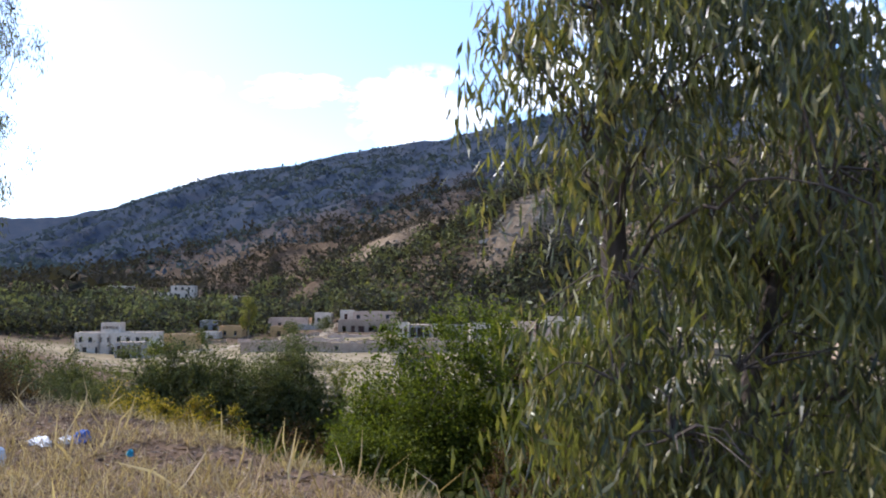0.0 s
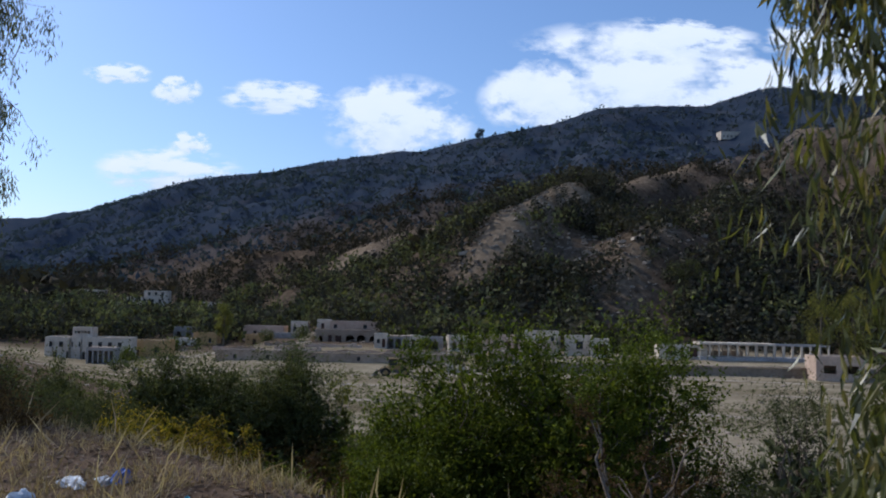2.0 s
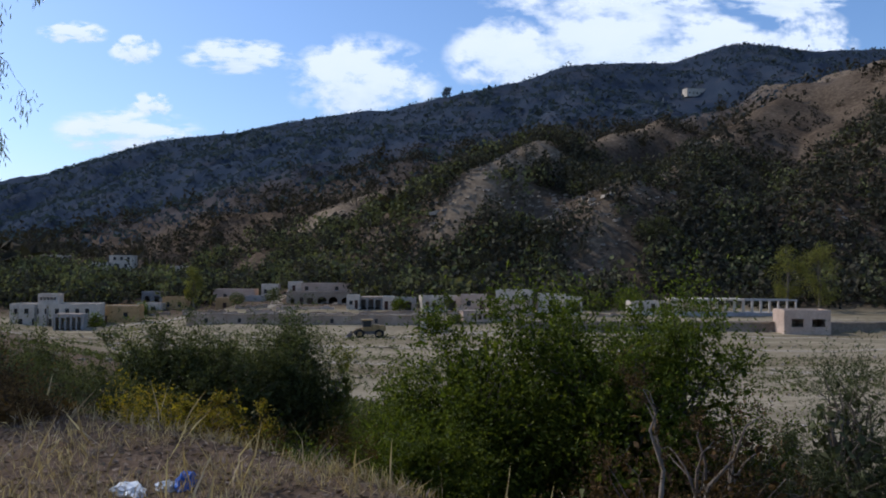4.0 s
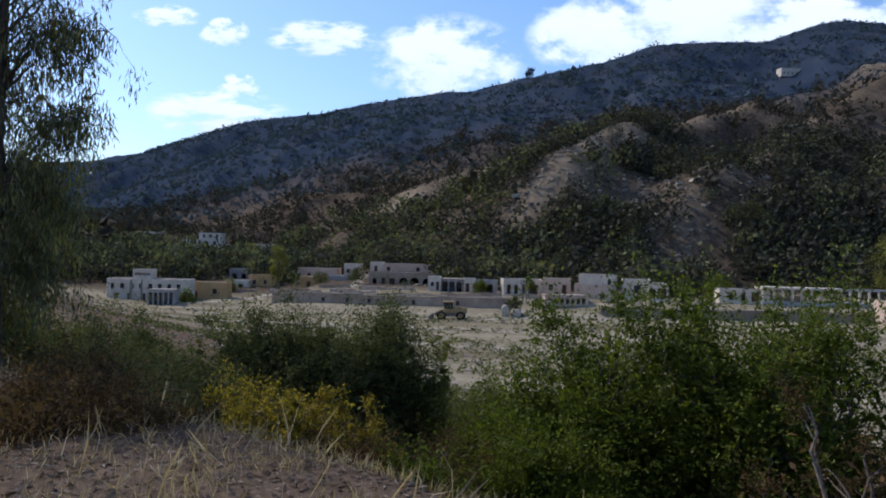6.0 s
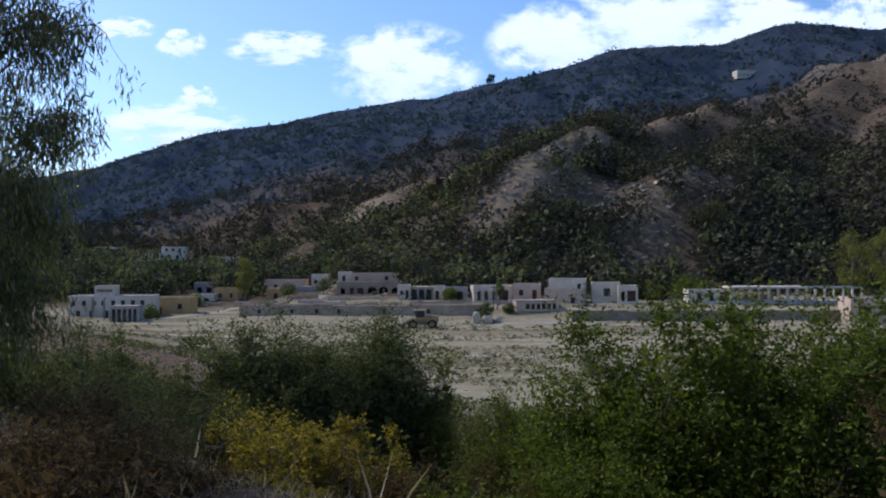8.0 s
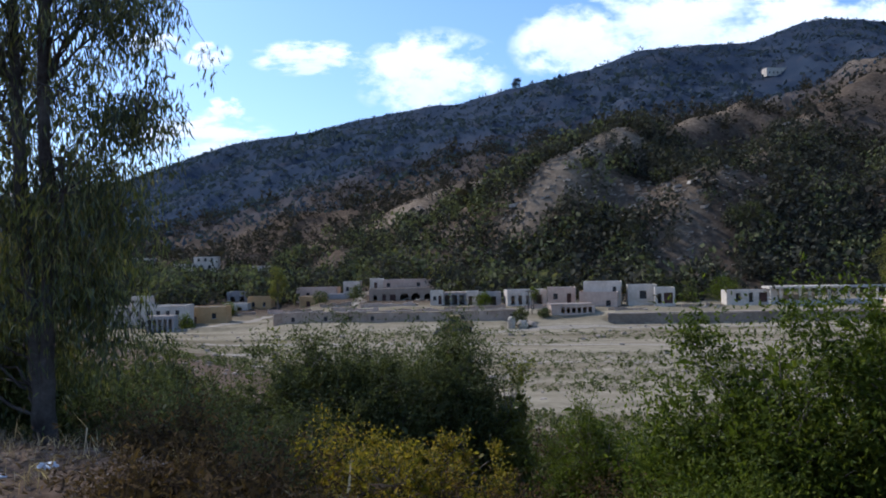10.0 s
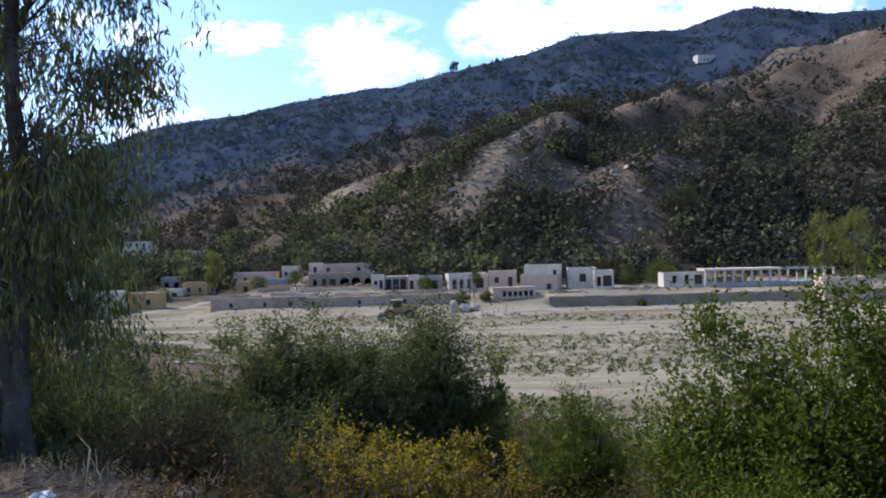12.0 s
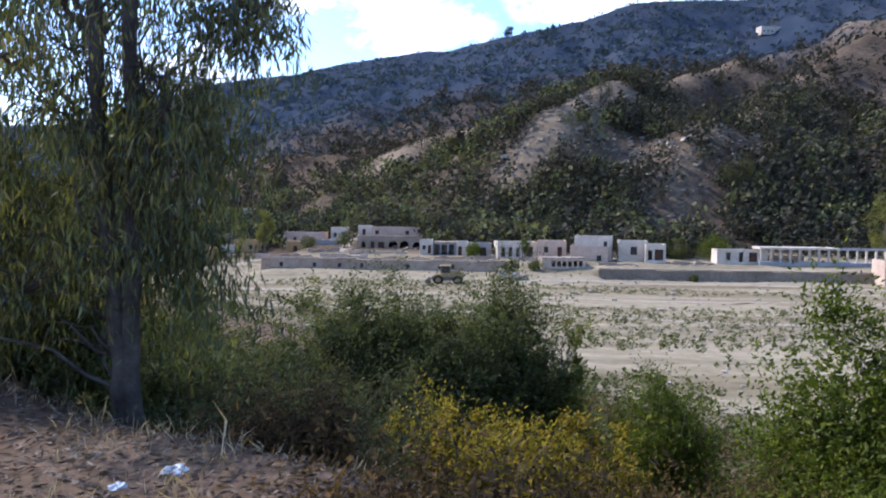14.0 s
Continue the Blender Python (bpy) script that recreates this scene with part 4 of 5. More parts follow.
def house(x, y, w, deep, h, rot, wall, front, label, right=(), left=(), base=None, parapet=0.25, roof=ROOF, name="house", door=DOOR_BROWN, eaves=0.0, upper=None):
    z = float(ground_z(x, y)) if base is None else base
    root = thing(name, label, "house", pose(x, y, z, 0, 0, rot), "village houses")
    HOMES.append((x, y, w))
    g = Geo()
    t = 0.35
    fr = lambda a, b, c: (a - w / 2, b, c)
    rt = lambda a, b, c: (w / 2 - b, t + a, c)
    lf = lambda a, b, c: (-w / 2 + b, t + a, c)
    panel(g, fr, w, h, t, front)
    panel(g, rt, deep - 2 * t, h, t, right)
    panel(g, lf, deep - 2 * t, h, t, left)
    g.box(-w / 2, w / 2, deep - t, deep, -1.0, h)
    # parapet, a little uneven
    if parapet:
        for a0, a1, b0, b1 in ((-w / 2, w / 2, 0, 0.22), (-w / 2, w / 2, deep - 0.22, deep), (-w / 2, -w / 2 + 0.22, 0.22, deep - 0.22), (w / 2 - 0.22, w / 2, 0.22, deep - 0.22)):
            g.box(a0, a1, b0, b1, h, h + parapet)
    part("wall", g.mesh("wall", wall), root)
    part("roof", Geo().box(-w / 2 + 0.23 - eaves, w / 2 - 0.23 + eaves, 0.23 - eaves, deep - 0.23, h - 0.15 + (0.16 if eaves else 0), h + 0.05 + (0.16 if eaves else 0)).mesh("roof", roof), root)
    part("floor", Geo().box(-w / 2 + t, w / 2 - t, t, deep - t, -0.9, 0.02).mesh("floor", DARK_INSIDE), root)
    for place, ops in ((fr, front), (rt, right), (lf, left)):
        for a, ww, zb, zt, kind in ops:
            if kind in ("open", "arch"):
                continue
            q = Geo()
            p = [place(u, v, c) for c in (zb, zt) for v in (0.16, 0.22) for u in (a, a + ww)]
            q.add(p, [(0, 2, 3, 1), (4, 5, 7, 6), (0, 1, 5, 4), (2, 6, 7, 3), (0, 4, 6, 2), (1, 3, 7, 5)])
            if kind == "door":
                part("door", q.mesh("door", door), root)
            else:
                win = part("window", q.mesh("window", GLASS), root)
                s = Geo()
                p = [place(u, v, c) for c in (zb - 0.1, zb) for v in (-0.06, 0.16) for u in (a - 0.08, a + ww + 0.08)]
                s.add(p, [(0, 2, 3, 1), (4, 5, 7, 6), (0, 1, 5, 4), (2, 6, 7, 3), (0, 4, 6, 2), (1, 3, 7, 5)])
                part("sill", s.mesh("sill", CONCRETE), win)
                b = Geo()
                mid = a + ww / 2
                p = [place(u, v, c) for c in (zb, zt) for v in (0.12, 0.16) for u in (mid - 0.04, mid + 0.04)]
                b.add(p, [(0, 2, 3, 1), (4, 5, 7, 6), (0, 1, 5, 4), (2, 6, 7, 3), (0, 4, 6, 2), (1, 3, 7, 5)])
                part("frame", b.mesh("frame", SHUTTER), win)
    return root


def doors(start, count, gap, w=1.1, top=2.1, kind="door"):
    return [(start + k * gap, w, 0.0, top, kind) for k in range(count)]


def windows(start, count, gap, w=0.9, low=1.0, top=2.1, kind="window"):
    return [(start + k * gap, w, low, top, kind) for k in range(count)]


HOMES = []


# two-storey house at the end of the row, and what leans on it
house(28.0, 188.0, 8.4, 7.0, 3.9, -14, PLASTER_PINK, [(5.9, 1.0, 0.9, 2.2, "window")], "pink plastered lower house with a flat roof", right=[(0.8, 0.9, 1.0, 2.2, "window"), (2.4, 1.0, 0.0, 2.3, "door"), (4.1, 1.2, 0.0, 2.3, "door")], base=-10.6)
house(29.6, 192.2, 8.4, 6.0, 5.8, -14, PLASTER_WHITE, [(6.6, 0.8, 3.7, 4.9, "window")], "white two-storey house with a flat roof", right=[(0.9, 0.8, 3.7, 4.9, "window"), (2.9, 0.8, 3.7, 4.9, "window")], base=-10.4)
house(21.2, 180.0, 9.6, 4.0, 2.1, 8, PLASTER_PINK, [(2.2 + k * 1.2, 0.8, 0.35, 1.6, "open") for k in range(6)], "long low building with a row of open bays", base=-10.9, parapet=0.0, eaves=0.3)
house(20.4, 192.5, 6.4, 6.0, 3.3, -6, PLASTER_PINK, [(1.3, 1.0, 0.9, 2.2, "window"), (4.4, 1.0, 0.0, 2.2, "door")], "pink plastered house with a flat roof", base=-9.1)
house(12.8, 196.0, 9.4, 6.0, 3.2, 4, PLASTER_WHITE, [(0.9, 0.9, 0.0, 2.2, "arch"), (2.6, 0.9, 0.0, 2.2, "arch"), (4.4, 0.9, 0.0, 2.2, "arch"), (6.2, 2.1, 0.0, 2.3, "open")], "pale house with three arched doorways", base=-9.5)
house(4.4, 199.0, 5.0, 5.0, 2.8, 0, PLASTER_GREY, [(2.2, 1.6, 0.0, 2.0, "open")], "small grey house behind a round tree", base=-9.6)
house(-8.6, 205.0, 3.2, 5.5, 3.1, 0, PLASTER_WHITE, [(0.7, 0.8, 1.0, 2.0, "window"), (2.0, 0.8, 0.0, 2.1, "door")], "white end house with a small window", base=-9.6)
house(-4.2, 205.6, 5.6, 5.5, 2.9, 0, PLASTER_GREY, [(0.3, 1.4, 0.0, 2.4, "open"), (2.1, 1.4, 0.0, 2.4, "open"), (3.9, 1.3, 0.0, 2.4, "open")], "grey house with a deep open porch", base=-9.8, eaves=0.4, parapet=0)
house(0.2, 205.0, 3.0, 5.5, 3.1, 0, PLASTER_WHITE, [(0.5, 0.9, 0.0, 2.2, "door")], "white house beside a porch", base=-9.9)
house(-18.6, 225.0, 17.6, 7.0, 3.7, 3, ADOBE, [(1.2, 1.0, 0.0, 2.4, "arch"), (3.6, 1.0, 0.0, 2.4, "door"), (5.6, 1.6, 0.0, 2.3, "door"), (8.4, 2.4, 0.0, 2.6, "arch"), (11.4, 2.4, 0.0, 2.6, "arch"), (14.9, 2.0, 0.0, 2.4, "arch")], "earth-coloured house with an arcade of wide arches", base=-10.1)
house(-17.5, 236.0, 14.0, 6.0, 2.7, 3, PLASTER_PINK, [(1.0, 1.0, 0.9, 2.0, "window"), (9.5, 1.0, 0.9, 2.0, "window")], "pinkish house above the arcade", base=-7.0)
house(-26.5, 238.0, 4.0, 5.0, 2.8, 3, PLASTER_WHITE, [(1.2, 0.9, 0.0, 2.0, "door")], "small white hut on the slope", base=-6.8)
house(-36.6, 231.0, 6.4, 6.0, 3.5, -6, PLASTER_GREY, [(1.2, 0.8, 0.0, 2.1, "door"), (4.0, 0.8, 0.8, 2.0, "window")], "grey plastered house on the slope", base=-11.4)
house(-43.5, 233.0, 9.0, 7.0, 3.3, -4, PLASTER_OCHRE, [(2.0, 1.1, 0.0, 2.2, "door"), (5.6, 1.0, 0.8, 2.0, "window")], "ruined ochre house with a pale flat roof", base=-11.8)
house(-45.0, 244.0, 12.0, 6.0, 3.2, -4, PLASTER_PINK, [(3.0, 1.0, 0.8, 2.0, "window")], "pale pink house behind a ruin", base=-9.6)
house(-34.8, 246.0, 5.0, 5.0, 3.3, 0, PLASTER_WHITE, [(0.8, 0.9, 0.8, 2.0, "window"), (3.0, 1.2, 0.0, 2.2, "open")], "white unfinished house with open bays", base=-8.2)
house(-58.5, 230.0, 6.4, 6.0, 4.2, 0, PLASTER_OCHRE, [(1.2, 0.8, 1.8, 3.0, "window"), (4.2, 0.8, 1.8, 3.0, "window")], "ochre house with two small windows", base=-12.4)
house(-64.0, 226.0, 6.5, 5.0, 2.9, 0, PLASTER_WHITE, [(1.0, 1.2, 0.0, 2.2, "open"), (3.6, 1.4, 0.0, 2.2, "open")], "white shed with open bays", base=-12.6)
house(-70.0, 250.0, 6.2, 6.0, 3.6, 0, PLASTER_GREY, [(1.0, 1.4, 0.5, 2.4, "open"), (3.8, 1.4, 0.5, 2.4, "open")], "grey concrete house with open bays", base=-11.0)
house(-61.7, 193.5, 8.8, 5.6, 4.1, 4, PLASTER_OCHRE, [(1.0, 0.9, 0.0, 2.1, "door"), (5.4, 1.0, 1.6, 2.8, "window")], "orange-ochre house with a flat roof", base=-12.8)
house(-73.0, 185.0, 18.0, 7.0, 5.0, 4, PLASTER_WHITE, [(0.9 + 2.1 * k, 0.9, 3.1, 4.2, "window") for k in range(8)] + [(1.6 + 3.0 * k, 1.1, 0.3, 2.0, "window") for k in range(3)], "long white two-storey house with rows of windows", base=-12.9)
house(-75.2, 187.6, 4.2, 4.2, 7.0, 4, PLASTER_WHITE, [(0.45 + 0.72 * k, 0.45, 5.8, 6.5, "open") for k in range(5)], "white stair tower with small openings", base=-12.8, name="tower_house")
house(-67.4, 178.5, 6.0, 3.6, 3.4, 4, PLASTER_GREY, [(0.45 + 1.1 * k, 0.75, 0.0, 2.7, "open") for k in range(5)], "grey porch with tall columns", base=-12.9, parapet=0)
house(-108.5, 330.0, 16.5, 9.0, 5.0, 6, PLASTER_WHITE, [(1.5 + 3.0 * k, 1.1, 3.0, 4.4, "window") for k in range(5)], "large white house on the hillside", base=-3.6)
house(-105.0, 333.0, 9.5, 6.0, 7.6, 6, PLASTER_WHITE, [(1.5 + 2.6 * k, 1.0, 6.0, 7.2, "window") for k in range(3)], "white upper storey of a hillside house", base=-3.6)
house(-86.0, 345.0, 9.0, 6.0, 3.2, 0, PLASTER_WHITE, [(1.5, 1.0, 0.9, 2.0, "window"), (5.5, 1.0, 0.0, 2.1, "door")], "white hut among dark trees")
house(-150.0, 380.0, 11.0, 6.0, 3.2, 0, PLASTER_WHITE, [(2.5, 1.0, 0.9, 2.0, "window"), (7.5, 1.0, 0.0, 2.1, "door")], "far white hut among trees")
# sheds and the colonnade
house(38.3, 190.0, 6.4, 5.0, 3.9, -8, PLASTER_WHITE, [(2.6, 1.5, 1.0, 2.8, "window")], "white shed with a large shuttered window", base=-9.3, door=DOOR_BLUE)
house(42.6, 187.0, 4.4, 5.0, 3.3, -8, PLASTER_WHITE, [(0.6, 0.9, 0.0, 2.2, "open"), (2.0, 1.9, 0.0, 2.4, "door")], "low white shed with a brown metal door", base=-9.3)
house(61.5, 186.0, 11.0, 4.5, 2.4, -3, PLASTER_WHITE, [(2.0, 1.0, 0.3, 2.0, "open"), (4.8, 0.9, 0.0, 2.1, "open"), (7.0, 1.8, 0.0, 2.1, "door")], "low white outbuilding with dark doorways", base=-9.3)
house(89.4, 169.5, 10.0, 6.0, 4.6, -4, PLASTER_PINK, [(1.6, 2.6, 1.2, 2.9, "open"), (6.0, 2.8, 1.2, 2.9, "open")], "low pinkish building with two wide openings", base=-12.5)
house(295.0, 752.0, 28.0, 9.0, 6.5, 8, PLASTER_WHITE, [(2.0 + 4.0 * k, 1.4, 1.5, 3.2, "window") for k in range(6)], "white building high on the ridge", base=float(ground_z(295.0, 750.0)) - 0.6)


def colonnade():
    root = thing("colonnade", "unfinished concrete colonnade with a flat beam roof", "colonnade", pose(73.2, 184.0, -9.4, 0, 0, -2))
    part("plinth", Geo().box(-8.6, 21.0, -0.4, 5.0, -1.0, 0.35).mesh("plinth", CONCRETE), root)
    part("roof_slab", Geo().box(-8.6, 8.6, -0.3, 5.0, 3.05, 3.5).mesh("roof_slab", PLASTER_WHITE), root)
    part("beam", Geo().box(8.6, 21.0, -0.1, 0.25, 3.05, 3.4).mesh("beam", CONCRETE), root)
    part("beam", Geo().box(8.6, 21.0, 4.4, 4.75, 3.05, 3.4).mesh("beam", CONCRETE), root)
    col = Geo().box(-0.17, 0.17, -0.17, 0.17, 0.35, 3.05).mesh("column", PLASTER_WHITE)
    for k in range(15):
        for b in (0.1, 4.55):
            part("column", col, root, m=pose(-8.2 + 2.07 * k, b, 0))
    part("back_wall", Geo().box(-8.4, 3.0, 4.75, 4.98, 0.35, 1.5).mesh("back_wall", ADOBE), root)


colonnade()


def retaining_wall(x0, x1, top, mat, label, dark_panels=0):
    root = thing("retaining_wall", label, "wall", kind="structure")
    g = Geo()
    steps = int((x1 - x0) / 4)
    rng = np.random.default_rng(int(x1 + 500))
    for k in range(steps):
        a, b = x0 + (x1 - x0) * k / steps, x0 + (x1 - x0) * (k + 1) / steps
        t = top + rng.uniform(-0.12, 0.12)
        ya, yb = float(wall_line(a)), float(wall_line(b))
        v = [(a, ya - 0.55, -13.6), (b, yb - 0.55, -13.6), (b, yb + 0.9, -13.6), (a, ya + 0.9, -13.6), (a, ya - 0.15, t), (b, yb - 0.15, t), (b, yb + 0.9, t), (a, ya + 0.9, t)]
        g.add(v, [(0, 1, 5, 4), (2, 3, 7, 6), (4, 5, 6, 7), (1, 2, 6, 5), (3, 0, 4, 7)])
    part("masonry", g.mesh("masonry", mat), root)
    part("coping", Geo().box(0, x1 - x0, -0.28, 0.6, 0.13, 0.3).mesh("coping", ROOF), root, m=pose(x0, float(wall_line(x0)), top, 0, 0, math.degrees(math.atan(-0.03))))
    # solid dark panels on the face imitate the shade inside small openings
    for k in range(dark_panels):
        a = x0 + (k + 0.5) * (x1 - x0) / dark_panels + rng.uniform(-2.6, 2.6)
        part("window", Geo().box(a - 0.35, a + 0.35, float(wall_line(a)) - 0.33, float(wall_line(a)) - 0.2, top - 1.7, top - 0.8).mesh("window", SHUTTER), root)


retaining_wall(-43, 9, -9.5, ADOBE, "long earth-coloured wall with dark panels for its small openings", 8)
retaining_wall(28, 140, -10.8, MASONRY, "grey rubble wall along the river bed")


def low_wall(x, y, length, h, rot, mat, seed):
    """A crumbling yard wall of uneven height."""
    rng = np.random.default_rng(seed)
    root = thing("yard_wall", "low crumbling earth wall between the houses", "wall", pose(x, y, float(ground_z(x, y)), 0, 0, rot), "yard walls")
    n = max(3, int(length / 1.2))
    g = Geo()
    for k in range(n):
        a, c = -length / 2 + k * length / n, -length / 2 + (k + 1) * length / n
        g.box(a, c, -0.18, 0.18, -0.9, h * rng.uniform(0.45, 1.0))
    part("masonry", g.mesh("masonry", mat), root)
    for k in range(4):
        a = rng.uniform(-length / 2, length / 2)
        s = rng.uniform(0.2, 0.45)
        part("rubble", Geo().box(a - s, a + s, -0.9 - s, -0.4, -0.3, s * 0.7).mesh("rubble", ROCK), root)


for k, (a, c, w, h, r) in enumerate(((-38, 186, 9, 0.9, 4), (-27, 191, 11, 1.0, -3), (-14, 188, 12, 0.8, 2), (-2, 186, 9, 1.0, -4), (-20, 202, 14, 1.1, 3), (-34, 208, 8, 1.2, 20), (4, 191, 7, 1.1, 6), (-50, 218, 7, 1.3, -10), (33, 182, 8, 0.7, 0), (50, 184, 9, 0.8, -2), (14, 187, 6, 1.1, 12), (-60, 214, 9, 1.2, 6), (-22, 230, 9, 1.4, 8), (-76, 222, 10, 1.3, -4))):
    low_wall(a, c, w, h, r, (ADOBE, PLASTER_PINK, ADOBE)[k % 3], 700 + k)


# ---- ramp, pole, boulders, loader ----
def loader():
    root = thing("wheel_loader", "dusty yellow wheel loader parked on the river bed", "loader", pose(-3.9, 163.0, float(ground_z(-3.9, 163.0)), 0, 0, 186))
    part("chassis", Geo().box(-2.6, 2.4, -0.75, 0.75, 0.6, 1.25).mesh("chassis", STEEL), root)
    hood = Geo()
    v = [(-2.9, -0.8, 1.2), (-0.6, -0.8, 1.2), (-0.6, 0.8, 1.2), (-2.9, 0.8, 1.2), (-2.8, -0.7, 2.15), (-0.6, -0.75, 2.4), (-0.6, 0.75, 2.4), (-2.8, 0.7, 2.15)]
    hood.add(v, [(0, 3, 2, 1), (4, 5, 6, 7), (0, 1, 5, 4), (2, 3, 7, 6), (0, 4, 7, 3), (1, 2, 6, 5)])
    part("engine_hood", hood.mesh("engine_hood", YELLOW_PAINT), root)
    cab = part("cab", Geo().box(-0.55, 0.95, -0.75, 0.75, 1.2, 1.95).mesh("cab", YELLOW_PAINT), root)
    for a in (-0.5, 0.85):
        for b in (-0.7, 0.62):
            part("pillar", Geo().box(a, a + 0.09, b, b + 0.09, 1.95, 3.1).mesh("pillar", STEEL), cab)
    part("cab_glass", Geo().box(-0.42, 0.85, -0.6, 0.6, 1.95, 3.05).mesh("cab_glass", GLASS), cab)
    part("cab_roof", Geo().box(-0.75, 1.15, -0.88, 0.88, 3.1, 3.28).mesh("cab_roof", YELLOW_PAINT), cab)
    part("exhaust", Geo().tube([(-1.5, 0.3, 2.3), (-1.5, 0.3, 3.0)], [0.06, 0.06], 8).mesh("exhaust", STEEL), root)
    tyre = Geo().tube([(0, -0.28, 0), (0, -0.24, 0), (0, 0.24, 0), (0, 0.28, 0)], [0.55, 0.75, 0.75, 0.55], 18).mesh("tyre", RUBBER)
    hub = Geo().tube([(0, -0.31, 0), (0, -0.30, 0), (0, 0.30, 0), (0, 0.31, 0)], [0.02, 0.38, 0.38, 0.02], 12).mesh("rim", YELLOW_PAINT)
    for a in (-1.75, 1.45):
        for b in (-0.95, 0.95):
            w = thing("wheel", "", "", pose(a, b, 0.75))
            w.parent = root
            for key in ("category",):
                if key in w:
                    del w[key]
            part("tyre", tyre, w)
            part("rim", hub, w)
    for b in (-0.45, 0.45):
        part("lift_arm", Geo().tube([(0.9, b, 1.7), (1.9, b, 1.5), (2.9, b, 0.7)], [0.13, 0.14, 0.12], 6).mesh("lift_arm", YELLOW_PAINT), root)
    bk = Geo()
    for (a0, c0), (a1, c1) in zip([(2.75, 1.15), (2.65, 0.6), (2.8, 0.15), (3.7, 0.1)], [(2.65, 0.6), (2.8, 0.15), (3.7, 0.1), (3.72, 0.12)]):
        bk.add([(a0, -1.25, c0), (a1, -1.25, c1), (a1, 1.25, c1), (a0, 1.25, c0), (a0 + 0.05, -1.25, c0 + 0.06), (a1 + 0.05, -1.25, c1 + 0.06), (a1 + 0.05, 1.25, c1 + 0.06), (a0 + 0.05, 1.25, c0 + 0.06)],
               [(0, 1, 2, 3), (4, 7, 6, 5), (0, 4, 5, 1), (2, 6, 7, 3), (0, 3, 7, 4), (1, 5, 6, 2)])
    for b in (-1.25, 1.2):
        bk.add([(2.7, b, 0.1), (3.7, b, 0.1), (2.75, b, 1.15), (2.68, b, 0.6), (2.7, b + 0.05, 0.1), (3.7, b + 0.05, 0.1), (2.75, b + 0.05, 1.15), (2.68, b + 0.05, 0.6)], [(0, 1, 2, 3), (4, 7, 6, 5), (1, 5, 6, 2), (0, 3, 7, 4)])
    part("bucket", bk.mesh("bucket", STEEL), root)
    root.scale = (1.18, 1.1, 1.1)


loader()


def boulder(x, y, size, seed, mat, label):
    rng = np.random.default_rng(seed)
    bm = rock_mesh(rng, 0.5)
    me = bpy.data.meshes.new("boulder")
    bm.to_mesh(me)
    bm.free()
    me.materials.append(mat)
    ob = new("boulder", me)
    ob.matrix_world = pose(x, y, float(ground_z(x, y)) + size[2] * 0.35, 0, 0, seed * 40) @ Matrix.Diagonal((*size, 1))
    tagged(ob, label, "boulder", "pale boulders")


boulder(7.3, 170, (1.1, 0.9, 1.7), 1, CHALK, "tall pale boulder on the river bed")
boulder(9.6, 170.5, (1.7, 1.0, 1.3), 2, CHALK, "broad pale boulder on the river bed")
boulder(11.4, 171.5, (1.3, 0.9, 0.7), 3, ROCK, "low pale boulder on the river bed")


def pole(x, y, h):
    root = thing("power_pole", "weathered double power pole with a crossarm", "pole", pose(x, y, float(ground_z(x, y)) - 0.3))
    for a in (-0.45, 0.45):
        part("post", Geo().tube([(a, 0, 0), (a * 0.5, 0, h)], [0.13, 0.09], 8).mesh("post", WOOD_POLE), root)
    part("crossarm", Geo().box(-0.9, 0.9, -0.08, 0.08, h - 0.5, h - 0.32).mesh("crossarm", WOOD_POLE), root)
    for a in (-0.75, 0.75):
        part("insulator", Geo().tube([(a, 0, h - 0.32), (a, 0, h - 0.05)], [0.06, 0.04], 6).mesh("insulator", CONCRETE), root)


pole(12.1, 181.0, 5.6)


# ---- village trees ----
def tree(seed, x, y, h, r, leaf, label, leaves=1400, tall=0.5, leaf_size=0.34, name="tree", clumps=26):
    rng = np.random.default_rng(seed)
    z = float(ground_z(x, y)) - 0.1
    root = thing(name, label, "tree", pose(x, y, z))
    u = unit(rng.normal(size=(clumps, 3))) * (rng.uniform(0.15, 1, clumps) ** 0.5)[:, None]
    ch = h * tall
    C = u * np.array([r, r, ch]) * 0.85 + np.array([0, 0, h - ch])
    C[:, 2] = np.maximum(C[:, 2], 0.12 * h)
    top = np.array([rng.normal() * 0.1 * r, rng.normal() * 0.1 * r, h * 0.8])
    g = Geo().tube(curve_pts((0, 0, 0), top, 0, rng, 8, 0.02), np.linspace(0.02 * h + 0.05, 0.03, 8), 8)
    for c in C[:12]:
        g.tube(curve_pts((0, 0, min(c[2] * 0.6, h * 0.6)), c, 0.1 * r, rng, 5, 0.03), np.linspace(0.06, 0.02, 5), 5)
    part("trunk", g.mesh("trunk", BARK, True), root)
    who = rng.integers(0, clumps, leaves)
    cr = rng.uniform(0.25, 0.5, clumps) * r
    P = C[who] + unit(rng.normal(size=(leaves, 3))) * (rng.uniform(0.2, 1, leaves) ** 0.5 * cr[who])[:, None]
    v, f = leaf_sheet(rng, P, rng.normal(size=(leaves, 3)), leaf_size, leaf_size * 0.6, 0.2)
    part("crown", mesh_of("crown", v, f, leaf), root)


